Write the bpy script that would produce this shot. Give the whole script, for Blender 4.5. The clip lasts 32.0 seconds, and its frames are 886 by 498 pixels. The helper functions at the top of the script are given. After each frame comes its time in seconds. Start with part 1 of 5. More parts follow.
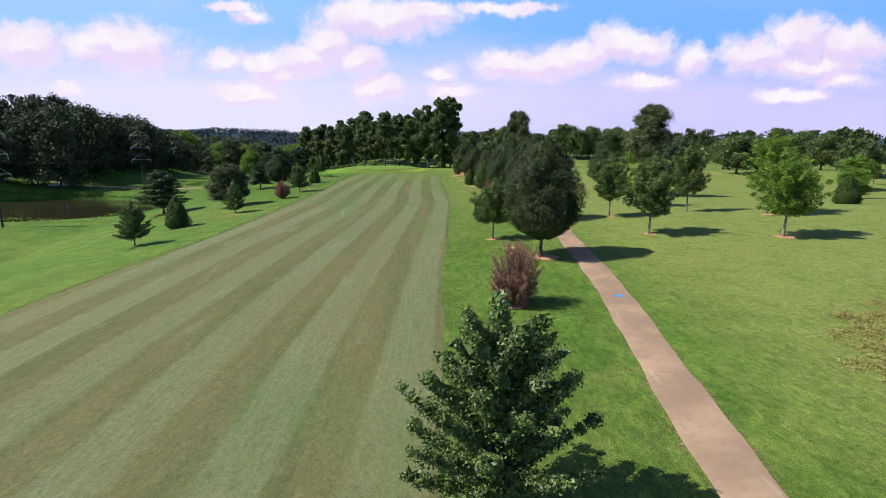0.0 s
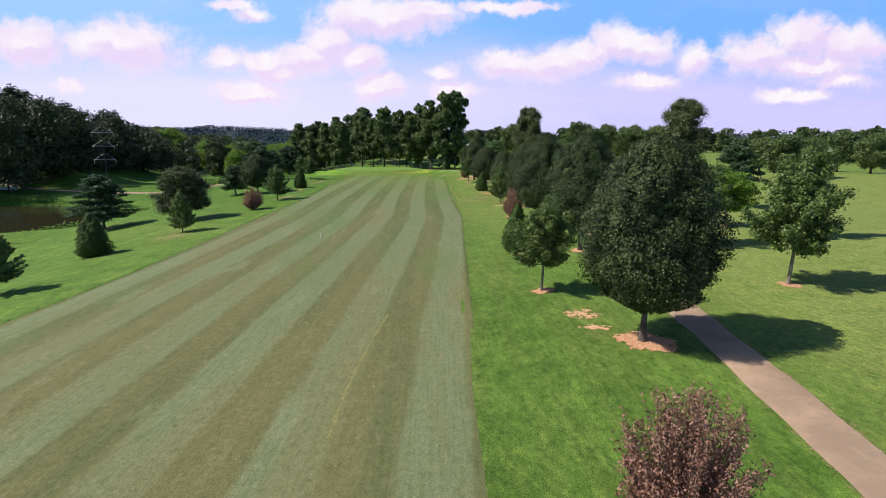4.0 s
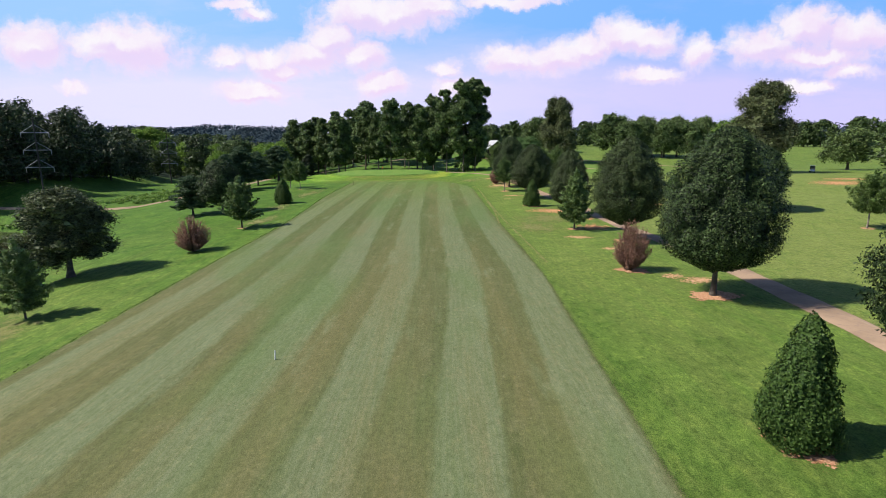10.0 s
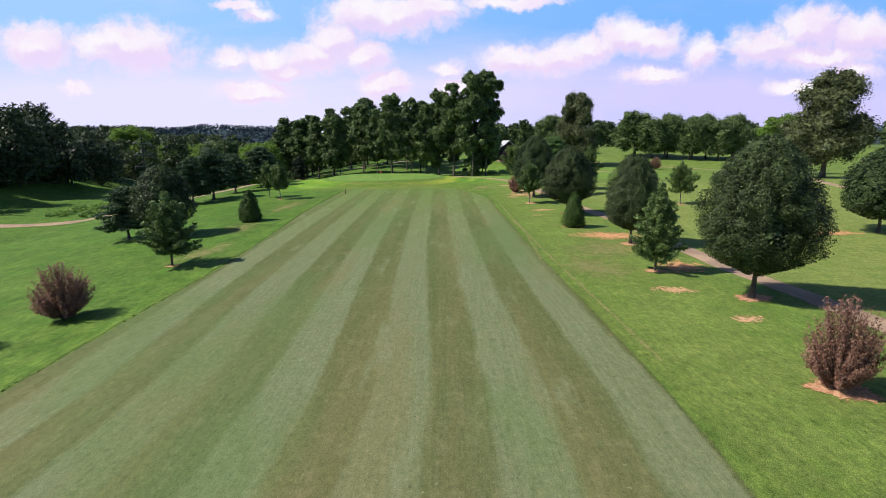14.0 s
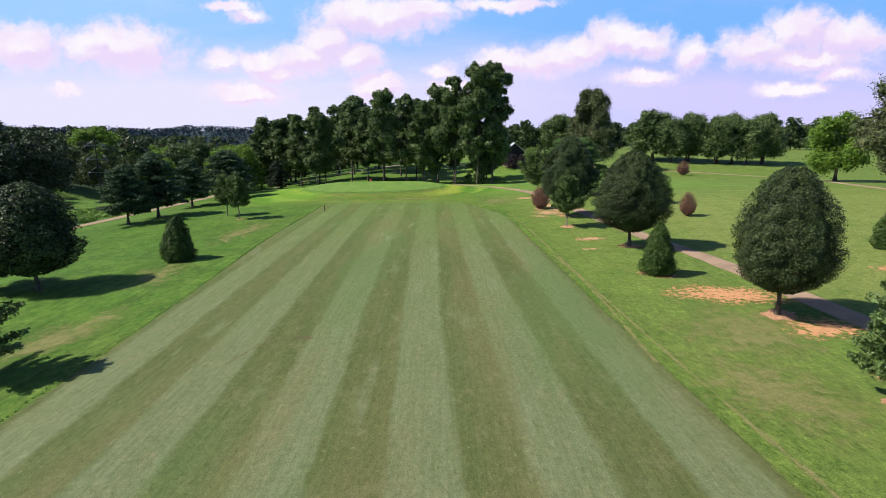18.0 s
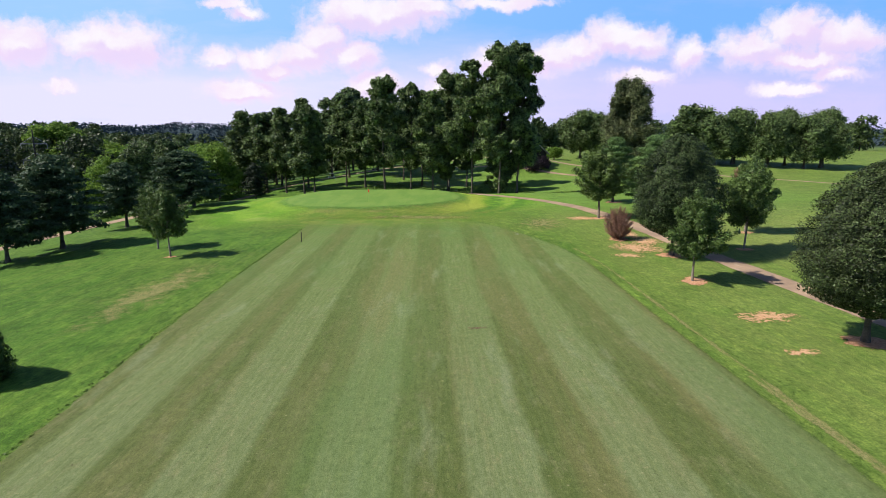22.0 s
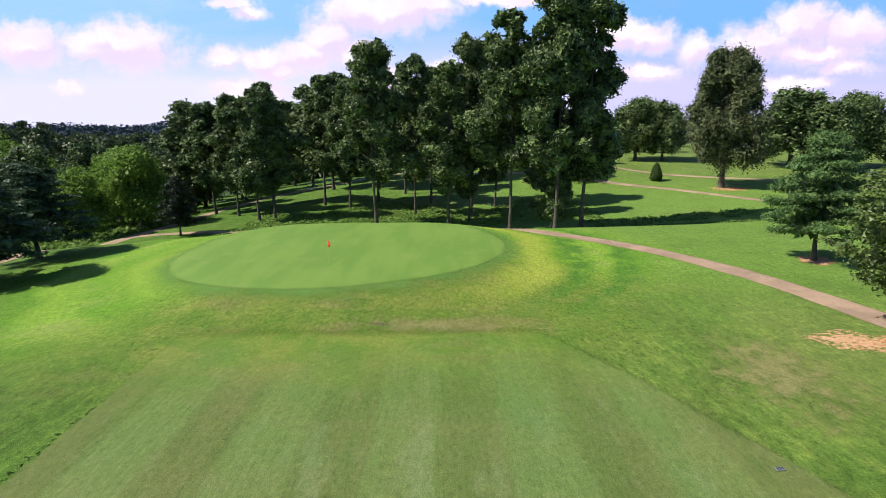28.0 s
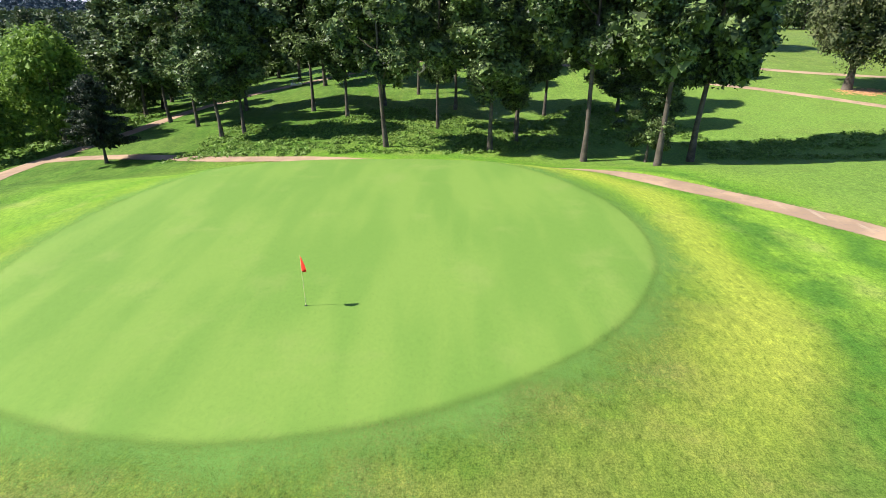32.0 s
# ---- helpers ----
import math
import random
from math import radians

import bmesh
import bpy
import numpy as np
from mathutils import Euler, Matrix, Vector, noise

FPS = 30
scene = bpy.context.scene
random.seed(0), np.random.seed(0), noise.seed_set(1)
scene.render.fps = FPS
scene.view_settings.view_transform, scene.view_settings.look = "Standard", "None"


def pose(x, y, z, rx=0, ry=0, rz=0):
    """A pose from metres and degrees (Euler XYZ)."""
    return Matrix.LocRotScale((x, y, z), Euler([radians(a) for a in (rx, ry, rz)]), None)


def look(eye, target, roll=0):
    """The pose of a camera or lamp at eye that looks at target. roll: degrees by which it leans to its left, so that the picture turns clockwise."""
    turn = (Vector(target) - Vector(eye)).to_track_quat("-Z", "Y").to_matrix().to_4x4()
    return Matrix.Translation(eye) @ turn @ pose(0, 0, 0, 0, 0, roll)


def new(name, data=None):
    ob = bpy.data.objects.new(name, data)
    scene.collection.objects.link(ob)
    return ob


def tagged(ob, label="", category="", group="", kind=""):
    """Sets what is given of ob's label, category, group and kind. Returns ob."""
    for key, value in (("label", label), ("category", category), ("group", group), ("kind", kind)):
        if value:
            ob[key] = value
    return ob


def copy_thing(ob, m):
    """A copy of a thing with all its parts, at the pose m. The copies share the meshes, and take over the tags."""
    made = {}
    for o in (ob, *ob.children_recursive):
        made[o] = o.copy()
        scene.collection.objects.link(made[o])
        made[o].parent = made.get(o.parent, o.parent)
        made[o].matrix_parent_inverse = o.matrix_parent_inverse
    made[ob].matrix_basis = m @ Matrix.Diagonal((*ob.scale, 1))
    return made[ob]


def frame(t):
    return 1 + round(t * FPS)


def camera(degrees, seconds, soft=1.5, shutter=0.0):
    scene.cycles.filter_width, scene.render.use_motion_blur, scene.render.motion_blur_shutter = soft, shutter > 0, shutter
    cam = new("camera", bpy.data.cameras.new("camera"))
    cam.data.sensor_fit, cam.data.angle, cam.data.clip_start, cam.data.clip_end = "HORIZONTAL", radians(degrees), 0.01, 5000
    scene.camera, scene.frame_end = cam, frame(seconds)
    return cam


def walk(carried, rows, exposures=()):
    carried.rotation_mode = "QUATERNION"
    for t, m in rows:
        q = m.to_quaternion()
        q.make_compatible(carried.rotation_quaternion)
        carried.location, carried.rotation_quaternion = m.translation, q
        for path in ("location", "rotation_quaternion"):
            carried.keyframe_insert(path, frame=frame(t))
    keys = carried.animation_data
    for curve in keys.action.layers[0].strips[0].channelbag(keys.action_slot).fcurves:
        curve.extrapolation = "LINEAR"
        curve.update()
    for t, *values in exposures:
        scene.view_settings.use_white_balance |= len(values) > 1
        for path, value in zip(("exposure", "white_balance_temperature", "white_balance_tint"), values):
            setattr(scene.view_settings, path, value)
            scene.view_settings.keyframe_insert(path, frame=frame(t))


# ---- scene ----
cam = camera(80.2, 32.0, soft=0.6)
PATH = [
    (0, (3.052, -26.316, 11.545), (3.074, -24.356, 11.152), 0.4),
    (0.5, (3.068, -23.654, 11.543), (3.085, -21.693, 11.148), 0.4),
    (1, (3.109, -20.913, 11.542), (3.126, -18.953, 11.146), 0.3),
    (1.5, (3.115, -18.077, 11.542), (3.132, -16.117, 11.145), 0.4),
    (2, (3.074, -15.194, 11.536), (3.09, -13.234, 11.138), 0.4),
    (2.5, (2.901, -12.277, 11.524), (2.919, -10.317, 11.125), 0.4),
    (4.5, (1.244, -0.13, 11.401), (1.264, 1.83, 11.005), 0.6),
    (5, (0.8, 2.865, 11.384), (0.82, 4.825, 10.985), 0.5),
    (5.5, (0.358, 5.794, 11.375), (0.377, 7.754, 10.975), 0.4),
    (6, (-0.114, 8.662, 11.375), (-0.107, 10.622, 10.974), 0.3),
    (6.5, (-0.627, 11.489, 11.384), (-0.621, 13.449, 10.983), 0.4),
    (7, (-1.153, 14.348, 11.412), (-1.148, 16.306, 11.008), 0.3),
    (7.5, (-1.655, 17.331, 11.447), (-1.65, 19.289, 11.042), 0.2),
    (8, (-2.045, 20.384, 11.503), (-2.041, 22.342, 11.098), 0.1),
    (8.5, (-2.359, 23.506, 11.562), (-2.356, 25.464, 11.154), 0.1),
    (9, (-2.704, 26.718, 11.59), (-2.702, 28.676, 11.181), -0.0),
    (9.5, (-3.09, 29.846, 11.6), (-3.087, 31.803, 11.191), 0.0),
    (10, (-3.389, 32.796, 11.605), (-3.387, 34.754, 11.196), -0.2),
    (10.5, (-3.626, 35.651, 11.603), (-3.626, 37.609, 11.197), -0.2),
    (11, (-3.903, 38.517, 11.612), (-3.904, 40.476, 11.207), -0.1),
    (11.5, (-4.18, 41.363, 11.599), (-4.182, 43.321, 11.193), -0.1),
    (12, (-4.342, 44.213, 11.552), (-4.345, 46.172, 11.147), -0.1),
    (12.5, (-4.438, 47.072, 11.517), (-4.442, 49.03, 11.11), -0.2),
    (13, (-4.531, 49.926, 11.5), (-4.538, 51.884, 11.093), -0.2),
    (13.5, (-4.653, 52.802, 11.498), (-4.661, 54.759, 11.088), -0.3),
    (14, (-4.813, 55.676, 11.499), (-4.82, 57.634, 11.091), -0.2),
    (14.5, (-5.016, 58.537, 11.507), (-5.018, 60.495, 11.101), -0.2),
    (16.5, (-5.914, 70.329, 11.593), (-5.896, 72.288, 11.188), -0.3),
    (17, (-6.22, 73.418, 11.599), (-6.2, 75.376, 11.194), -0.2),
    (17.5, (-6.599, 76.634, 11.602), (-6.578, 78.593, 11.199), -0.3),
    (18, (-7.033, 79.973, 11.606), (-7.013, 81.932, 11.204), -0.2),
    (18.5, (-7.493, 83.433, 11.612), (-7.474, 85.392, 11.209), -0.4),
    (19, (-7.966, 86.962, 11.611), (-7.947, 88.921, 11.208), -0.3),
    (19.5, (-8.428, 90.506, 11.611), (-8.408, 92.465, 11.206), -0.3),
    (20, (-8.889, 94.053, 11.611), (-8.868, 96.011, 11.202), -0.4),
    (20.5, (-9.387, 97.589, 11.604), (-9.363, 99.547, 11.198), -0.3),
    (21, (-9.898, 101.205, 11.599), (-9.872, 103.163, 11.194), -0.3),
    (21.5, (-10.347, 104.95, 11.592), (-10.318, 106.908, 11.186), -0.2),
    (22, (-10.727, 108.742, 11.589), (-10.696, 110.7, 11.182), -0.0),
    (22.5, (-11.017, 112.587, 11.586), (-10.984, 114.545, 11.18), 0.1),
    (23, (-11.216, 116.515, 11.58), (-11.183, 118.473, 11.174), 0.1),
    (23.5, (-11.338, 120.51, 11.569), (-11.309, 122.468, 11.165), 0.1),
    (24, (-11.38, 124.547, 11.569), (-11.353, 126.505, 11.162), 0.0),
    (24.5, (-11.313, 128.552, 11.597), (-11.288, 130.511, 11.191), 0.0),
    (25, (-11.259, 132.535, 11.619), (-11.235, 134.493, 11.21), 0.0),
    (25.5, (-11.305, 136.505, 11.631), (-11.281, 138.462, 11.223), 0.0),
    (27.5, (-12.233, 152.226, 11.789), (-12.219, 154.183, 11.379), -0.4),
    (28, (-12.599, 156.009, 11.801), (-12.589, 157.966, 11.386), -0.5),
    (28.5, (-13.039, 159.618, 11.78), (-13.028, 161.569, 11.341), -0.5),
    (29, (-13.558, 163.065, 11.725), (-13.548, 165.007, 11.247), -0.5),
    (29.5, (-14.067, 166.442, 11.658), (-14.058, 168.372, 11.137), -0.5),
    (30, (-14.597, 169.783, 11.616), (-14.589, 171.697, 11.036), -0.4),
    (30.5, (-15.161, 173.106, 11.614), (-15.152, 174.999, 10.967), -0.3),
    (31, (-15.729, 176.384, 11.648), (-15.721, 178.244, 10.913), -0.2),
    (31.5, (-16.299, 179.458, 11.673), (-16.293, 181.286, 10.861), -0.3),
    (32, (-16.894, 182.317, 11.666), (-16.886, 184.146, 10.857), -0.2),
]
walk(cam, [(t, look(eye, target, roll)) for t, eye, target, roll in PATH], [(0, 0.32), (25, 0.36), (28, 0.46), (30, 0.70), (32, 1.04)])

# ---------------------------------------------------------------- world and light
SUN_UP, SUN_FROM = 46.0, (-0.997, -0.075)      # degrees above the horizon; side it shines from
sun = new("sun", bpy.data.lights.new("sun", "SUN"))
sun.data.energy, sun.data.angle, sun.data.color = 5.0, radians(0.55), (1.0, 0.955, 0.88)
sun.matrix_world = look((SUN_FROM[0] * 100, SUN_FROM[1] * 100, 100 * math.tan(radians(SUN_UP))), (0, 0, 0))

world = bpy.data.worlds.new("sky")
scene.world = world
world.use_nodes = True


class Nodes:
    """Short hand for a node tree."""

    def __init__(self, tree):
        self.tree = tree
        tree.nodes.clear()

    def add(self, kind, *inputs, out=0, **settings):
        n = self.tree.nodes.new(kind)
        for key, value in settings.items():
            if key.startswith("in_"):
                self.put(n.inputs[key[3:].replace("_", " ")], value)
            else:
                setattr(n, key, value)
        for slot, value in zip(n.inputs, inputs):
            if value is not None:
                self.put(slot, value)
        return n.outputs[out] if len(n.outputs) else None

    def put(self, slot, value):
        if isinstance(value, bpy.types.NodeSocket):
            self.tree.links.new(value, slot)
        else:
            slot.default_value = value

    def math(self, op, a, b=0.0, c=0.0, clamp=False):
        return self.add("ShaderNodeMath", a, b, c, operation=op, use_clamp=clamp)

    def vec(self, op, a, b=(0, 0, 0), c=(0, 0, 0), out=0):
        return self.add("ShaderNodeVectorMath", a, b, c, operation=op, out=out)

    def ramp(self, value, low, high, a=0.0, b=1.0, smooth=True):
        n = self.tree.nodes.new("ShaderNodeMapRange")
        n.interpolation_type = "SMOOTHSTEP" if smooth else "LINEAR"
        for slot, v in zip(n.inputs, (value, low, high, a, b)):
            self.put(slot, v)
        return n.outputs[0]

    def noise(self, at, scale, detail=4.0, rough=0.55, out=0):
        n = self.tree.nodes.new("ShaderNodeTexNoise")
        self.put(n.inputs["Vector"], at)
        n.inputs["Scale"].default_value, n.inputs["Detail"].default_value, n.inputs["Roughness"].default_value = scale, detail, rough
        return n.outputs[out]

    def mix(self, f, a, b, blend="MIX"):
        n = self.tree.nodes.new("ShaderNodeMix")
        n.data_type, n.blend_type = "RGBA", blend
        for slot, v in zip((n.inputs[0], n.inputs[6], n.inputs[7]), (f, a, b)):
            self.put(slot, (*v, 1) if isinstance(v, tuple) and len(v) == 3 else v)
        return n.outputs[2]


N = Nodes(world.node_tree)
sky = N.add("ShaderNodeTexSky", sky_type="NISHITA", sun_disc=False, sun_elevation=radians(SUN_UP),
            sun_rotation=math.atan2(SUN_FROM[0], SUN_FROM[1]), air_density=1.0, dust_density=0.6, ozone_density=2.2)
way = N.vec("NORMALIZE", N.add("ShaderNodeTexCoord"))
xyz = world.node_tree.nodes.new("ShaderNodeSeparateXYZ")
N.put(xyz.inputs[0], way)
ahead = N.math("MAXIMUM", xyz.outputs[1], 0.15)
flat = N.add("ShaderNodeCombineXYZ", N.math("DIVIDE", xyz.outputs[0], ahead), N.math("DIVIDE", xyz.outputs[2], ahead), 0.0)
warp = N.vec("SUBTRACT", N.noise(flat, 11.0, 8.0, 0.65, out=1), (0.5, 0.5, 0.5))
bent = N.vec("MULTIPLY_ADD", warp, (0.085, 0.06, 0.0), flat)
CLOUDS = [                             # heaps of cloud: slopes from the way ahead, and half sizes
    (-0.733, 0.166, 0.066, 0.038),
    (-0.567, 0.161, 0.102, 0.040),
    (-0.600, 0.175, 0.051, 0.024),
    (-0.393, 0.141, 0.029, 0.017),
    (-0.319, 0.141, 0.041, 0.021),
    (-0.290, 0.122, 0.046, 0.015),
    (-0.227, 0.146, 0.061, 0.029),
    (-0.196, 0.175, 0.041, 0.033),
    (-0.143, 0.222, 0.070, 0.037),
    (-0.083, 0.218, 0.090, 0.033),
    (-0.023, 0.227, 0.060, 0.020),
    (-0.106, 0.097, 0.049, 0.022),
    (0.007, 0.125, 0.025, 0.014),
    (0.028, 0.092, 0.041, 0.014),
    (-0.334, 0.220, 0.028, 0.011),
    (-0.363, 0.236, 0.040, 0.009),
    (0.117, 0.239, 0.080, 0.009),
    (0.124, 0.141, 0.059, 0.027),
    (0.206, 0.141, 0.051, 0.027),
    (0.261, 0.158, 0.056, 0.021),
    (0.321, 0.175, 0.046, 0.030),
    (0.372, 0.175, 0.051, 0.028),
    (0.460, 0.151, 0.036, 0.029),
    (0.576, 0.166, 0.061, 0.031),
    (0.654, 0.189, 0.056, 0.038),
    (0.746, 0.180, 0.071, 0.033),
    (0.670, 0.146, 0.122, 0.019),
    (0.377, 0.112, 0.051, 0.014),
    (0.657, 0.095, 0.062, 0.012),
    (-0.344, 0.087, 0.062, 0.020),
    (-0.678, 0.092, 0.031, 0.010),
    (0.735, 0.122, 0.062, 0.012),
    (-0.146, 0.146, 0.041, 0.029),
]


def gap_to_cloud(at):
    """How far a way lies from the middle of the nearest heap, in half sizes."""
    near = None
    for u, v, ru, rv in CLOUDS:
        d = N.vec("LENGTH", N.vec("MULTIPLY_ADD", at, (1 / ru, 1 / rv, 0), (-u / ru, -v / rv, 0)), out=1)
        near = d if near is None else N.math("SMOOTH_MIN", near, d, 0.25)
    return near


nearest = gap_to_cloud(bent)
above = gap_to_cloud(N.vec("ADD", bent, (-0.012, 0.020, 0.0)))
billow = N.noise(bent, 26.0, 7.0, 0.62)
wisp = N.noise(bent, 75.0, 5.0, 0.65)
edge_ = N.math("ADD", nearest, N.math("MULTIPLY", N.math("SUBTRACT", billow, 0.5), 1.5))
edge_ = N.math("ADD", edge_, N.math("MULTIPLY", N.math("SUBTRACT", wisp, 0.5), 0.5))
crest = N.ramp(N.math("SUBTRACT", above, nearest), -0.45, 0.45)          # 1 on the lit crown of a heap, 0 at its base
firm = N.math("MULTIPLY", N.ramp(edge_, 1.55, 0.62), N.math("MULTIPLY_ADD", crest, 0.15, 0.85))
heap = N.math("MULTIPLY", firm, N.ramp(xyz.outputs[1], 0.2, 0.4))
slope = N.math("DIVIDE", xyz.outputs[2], ahead)
side_x = N.math("DIVIDE", xyz.outputs[0], ahead)
# pale haze low in the sky, blue above it, and fair-weather cloud all round
veil = N.noise(N.vec("MULTIPLY", flat, (2.2, 9.0, 1.0)), 1.0, 6.0, 0.62)
milky = N.math("ADD", N.ramp(slope, 0.215, 0.075), N.math("MULTIPLY", N.math("SUBTRACT", veil, 0.5), 1.1), clamp=True)
haze = N.mix(N.ramp(side_x, -0.35, 0.55), (0.73, 0.715, 0.975), (0.60, 0.57, 0.93))
low_sky = N.mix(milky, N.mix(N.ramp(side_x, -0.7, 0.5), (0.330, 0.570, 0.950), (0.190, 0.440, 0.930)), haze)
round_ = N.add("ShaderNodeCombineXYZ", N.math("DIVIDE", xyz.outputs[0], N.math("ADD", N.math("ABSOLUTE", xyz.outputs[2]), 0.12)),
               N.math("DIVIDE", xyz.outputs[1], N.math("ADD", N.math("ABSOLUTE", xyz.outputs[2]), 0.12)), 0.0)
other = N.math("MULTIPLY", N.ramp(N.noise(round_, 1.3, 6.0, 0.6), 0.52, 0.66), N.ramp(xyz.outputs[2], 0.30, 0.42))
other = N.math("MAXIMUM", other, N.math("MULTIPLY", N.ramp(N.noise(round_, 0.9, 6.0, 0.6), 0.50, 0.66), N.ramp(xyz.outputs[1], 0.35, 0.1)))
lump = N.math("ADD", N.math("MULTIPLY", N.noise(bent, 14.0, 6.0, 0.6), 0.8), N.math("MULTIPLY_ADD", crest, 0.42, -0.10))
white = N.mix(N.ramp(lump, 0.42, 0.86), (0.90, 0.71, 0.95), (1.0, 0.955, 0.985))
white = N.mix(N.math("MULTIPLY", N.ramp(nearest, 0.6, 1.1), 0.7), white, (0.92, 0.80, 0.955))
tinted = N.mix(1.0, sky, (0.84, 0.99, 1.30), blend="MULTIPLY")
blue = N.add("ShaderNodeBackground", tinted, 0.062)
thin = N.add("ShaderNodeBackground", low_sky, 0.88)
thick = N.add("ShaderNodeBackground", white, 0.80)
a = N.add("ShaderNodeMixShader", N.ramp(xyz.outputs[2], 0.42, 0.24), blue, thin)
b = N.add("ShaderNodeMixShader", N.math("MULTIPLY", other, 0.12), a, thick)
c = N.add("ShaderNodeMixShader", N.math("MULTIPLY", heap, 0.96), b, thick)
N.add("ShaderNodeOutputWorld", c)


# ---------------------------------------------------------------- materials
def material(name):
    m = bpy.data.materials.new(name)
    m.use_nodes = True
    return m, Nodes(m.node_tree)


def surface(n, colour, rough=0.8, bump=None, strength=0.4, dist=0.05, metal=0.0, spec=0.3):
    s = n.tree.nodes.new("ShaderNodeBsdfPrincipled")
    n.put(s.inputs["Base Color"], (*colour, 1) if isinstance(colour, tuple) else colour)
    n.put(s.inputs["Roughness"], rough)
    n.put(s.inputs["Metallic"], metal)
    n.put(s.inputs["Specular IOR Level"], spec)
    if bump is not None:
        b = n.tree.nodes.new("ShaderNodeBump")
        b.inputs["Strength"].default_value, b.inputs["Distance"].default_value = strength, dist
        n.put(b.inputs["Height"], bump)
        n.put(s.inputs["Normal"], b.outputs[0])
    return s.outputs[0]


def finish(n, shader):
    n.add("ShaderNodeOutputMaterial", shader)


def place(n):
    return n.add("ShaderNodeNewGeometry")


def plain(name, colour, rough=0.6, vary=0.25, scale=6.0, metal=0.0, bump=0.2):
    m, n = material(name)
    at = n.add("ShaderNodeTexCoord", out=3)
    big, fine = n.noise(at, scale * 0.3, 3.0), n.noise(at, scale * 4, 5.0)
    f = n.math("ADD", n.math("MULTIPLY", big, 0.6), n.math("MULTIPLY", fine, 0.4))
    lo = tuple(v * (1 - vary) for v in colour)
    hi = tuple(min(1, v * (1 + vary)) for v in colour)
    finish(n, surface(n, n.mix(n.ramp(f, 0.35, 0.65), lo, hi), rough, fine, bump, 0.02, metal))
    return m


def leafy(name, dark, light, warm, through_=0.25, rough=0.5, gloss=0.14, low=0.2):
    """Leaves: each differs a little, whole boughs differ too, and some light passes through."""
    m, n = material(name)
    geo = n.tree.nodes.new("ShaderNodeNewGeometry")
    at = n.add("ShaderNodeTexCoord", out=3)
    one = geo.outputs["Random Per Island"]
    bough = n.noise(at, 0.55, 3.0)
    col = n.mix(n.ramp(n.math("ADD", n.math("MULTIPLY", one, 0.6), n.math("MULTIPLY", bough, 0.6)), low, 0.95), dark, light)
    who = n.add("ShaderNodeObjectInfo", out=5)
    col = n.mix(n.math("MULTIPLY", n.ramp(one, 0.88, 0.99), 0.5), col, warm)
    col = n.mix(n.math("MULTIPLY", who, 0.22), col, warm)
    s = surface(n, col, rough, spec=gloss)
    t = n.add("ShaderNodeBsdfTranslucent", col)
    finish(n, n.add("ShaderNodeMixShader", through_, s, t))
    return m


def stipple(n, pos, share):
    """Two growths meet blade by blade: each spot belongs to one or the other, the more often the larger the share."""
    blade = n.math("MULTIPLY_ADD", n.math("SUBTRACT", n.noise(pos, 36.0, 2.0, 0.5), 0.5), 2.6, 0.5)
    return n.ramp(n.math("SUBTRACT", share, blade), -0.07, 0.07)


def turf(name, colour_of, fine_scale=9.0, bump=0.5, deep=0.6, frayed=0.0):
    m, n = material(name)
    pos = place(n)
    col = colour_of(n, pos)
    blades = n.noise(pos, fine_scale, 5.0, 0.72)
    tufts = n.noise(n.vec("MULTIPLY", pos, (1.0, 0.55, 1.0)), fine_scale * 0.26, 9.0, 0.80)
    col = n.mix(n.math("MULTIPLY", n.ramp(blades, 0.42, 0.60), deep), col, n.mix(1.0, col, (0.46, 0.52, 0.38), blend="MULTIPLY"))
    col = n.mix(n.math("MULTIPLY", n.ramp(tufts, 0.50, 0.63), deep), col, n.mix(1.0, col, (1.55, 1.42, 1.35), blend="MULTIPLY"))
    col = n.mix(n.math("MULTIPLY", n.ramp(tufts, 0.49, 0.37), deep), col, n.mix(1.0, col, (0.50, 0.56, 0.44), blend="MULTIPLY"))
    s = surface(n, col, 0.85, n.math("ADD", blades, n.math("MULTIPLY", tufts, 0.6)), bump, 0.05, spec=0.15)
    if frayed > 0:
        rim = n.add("ShaderNodeAttribute", attribute_name="rim", attribute_type="GEOMETRY", out=2)
        torn = n.math("ADD", rim, n.math("MULTIPLY", n.math("SUBTRACT", n.noise(pos, 0.7, 6.0, 0.62), 0.5), frayed))
        s = n.add("ShaderNodeMixShader", stipple(n, pos, n.ramp(torn, 0.72, 0.30)), n.add("ShaderNodeBsdfTransparent"), s)
    finish(n, s)
    return m


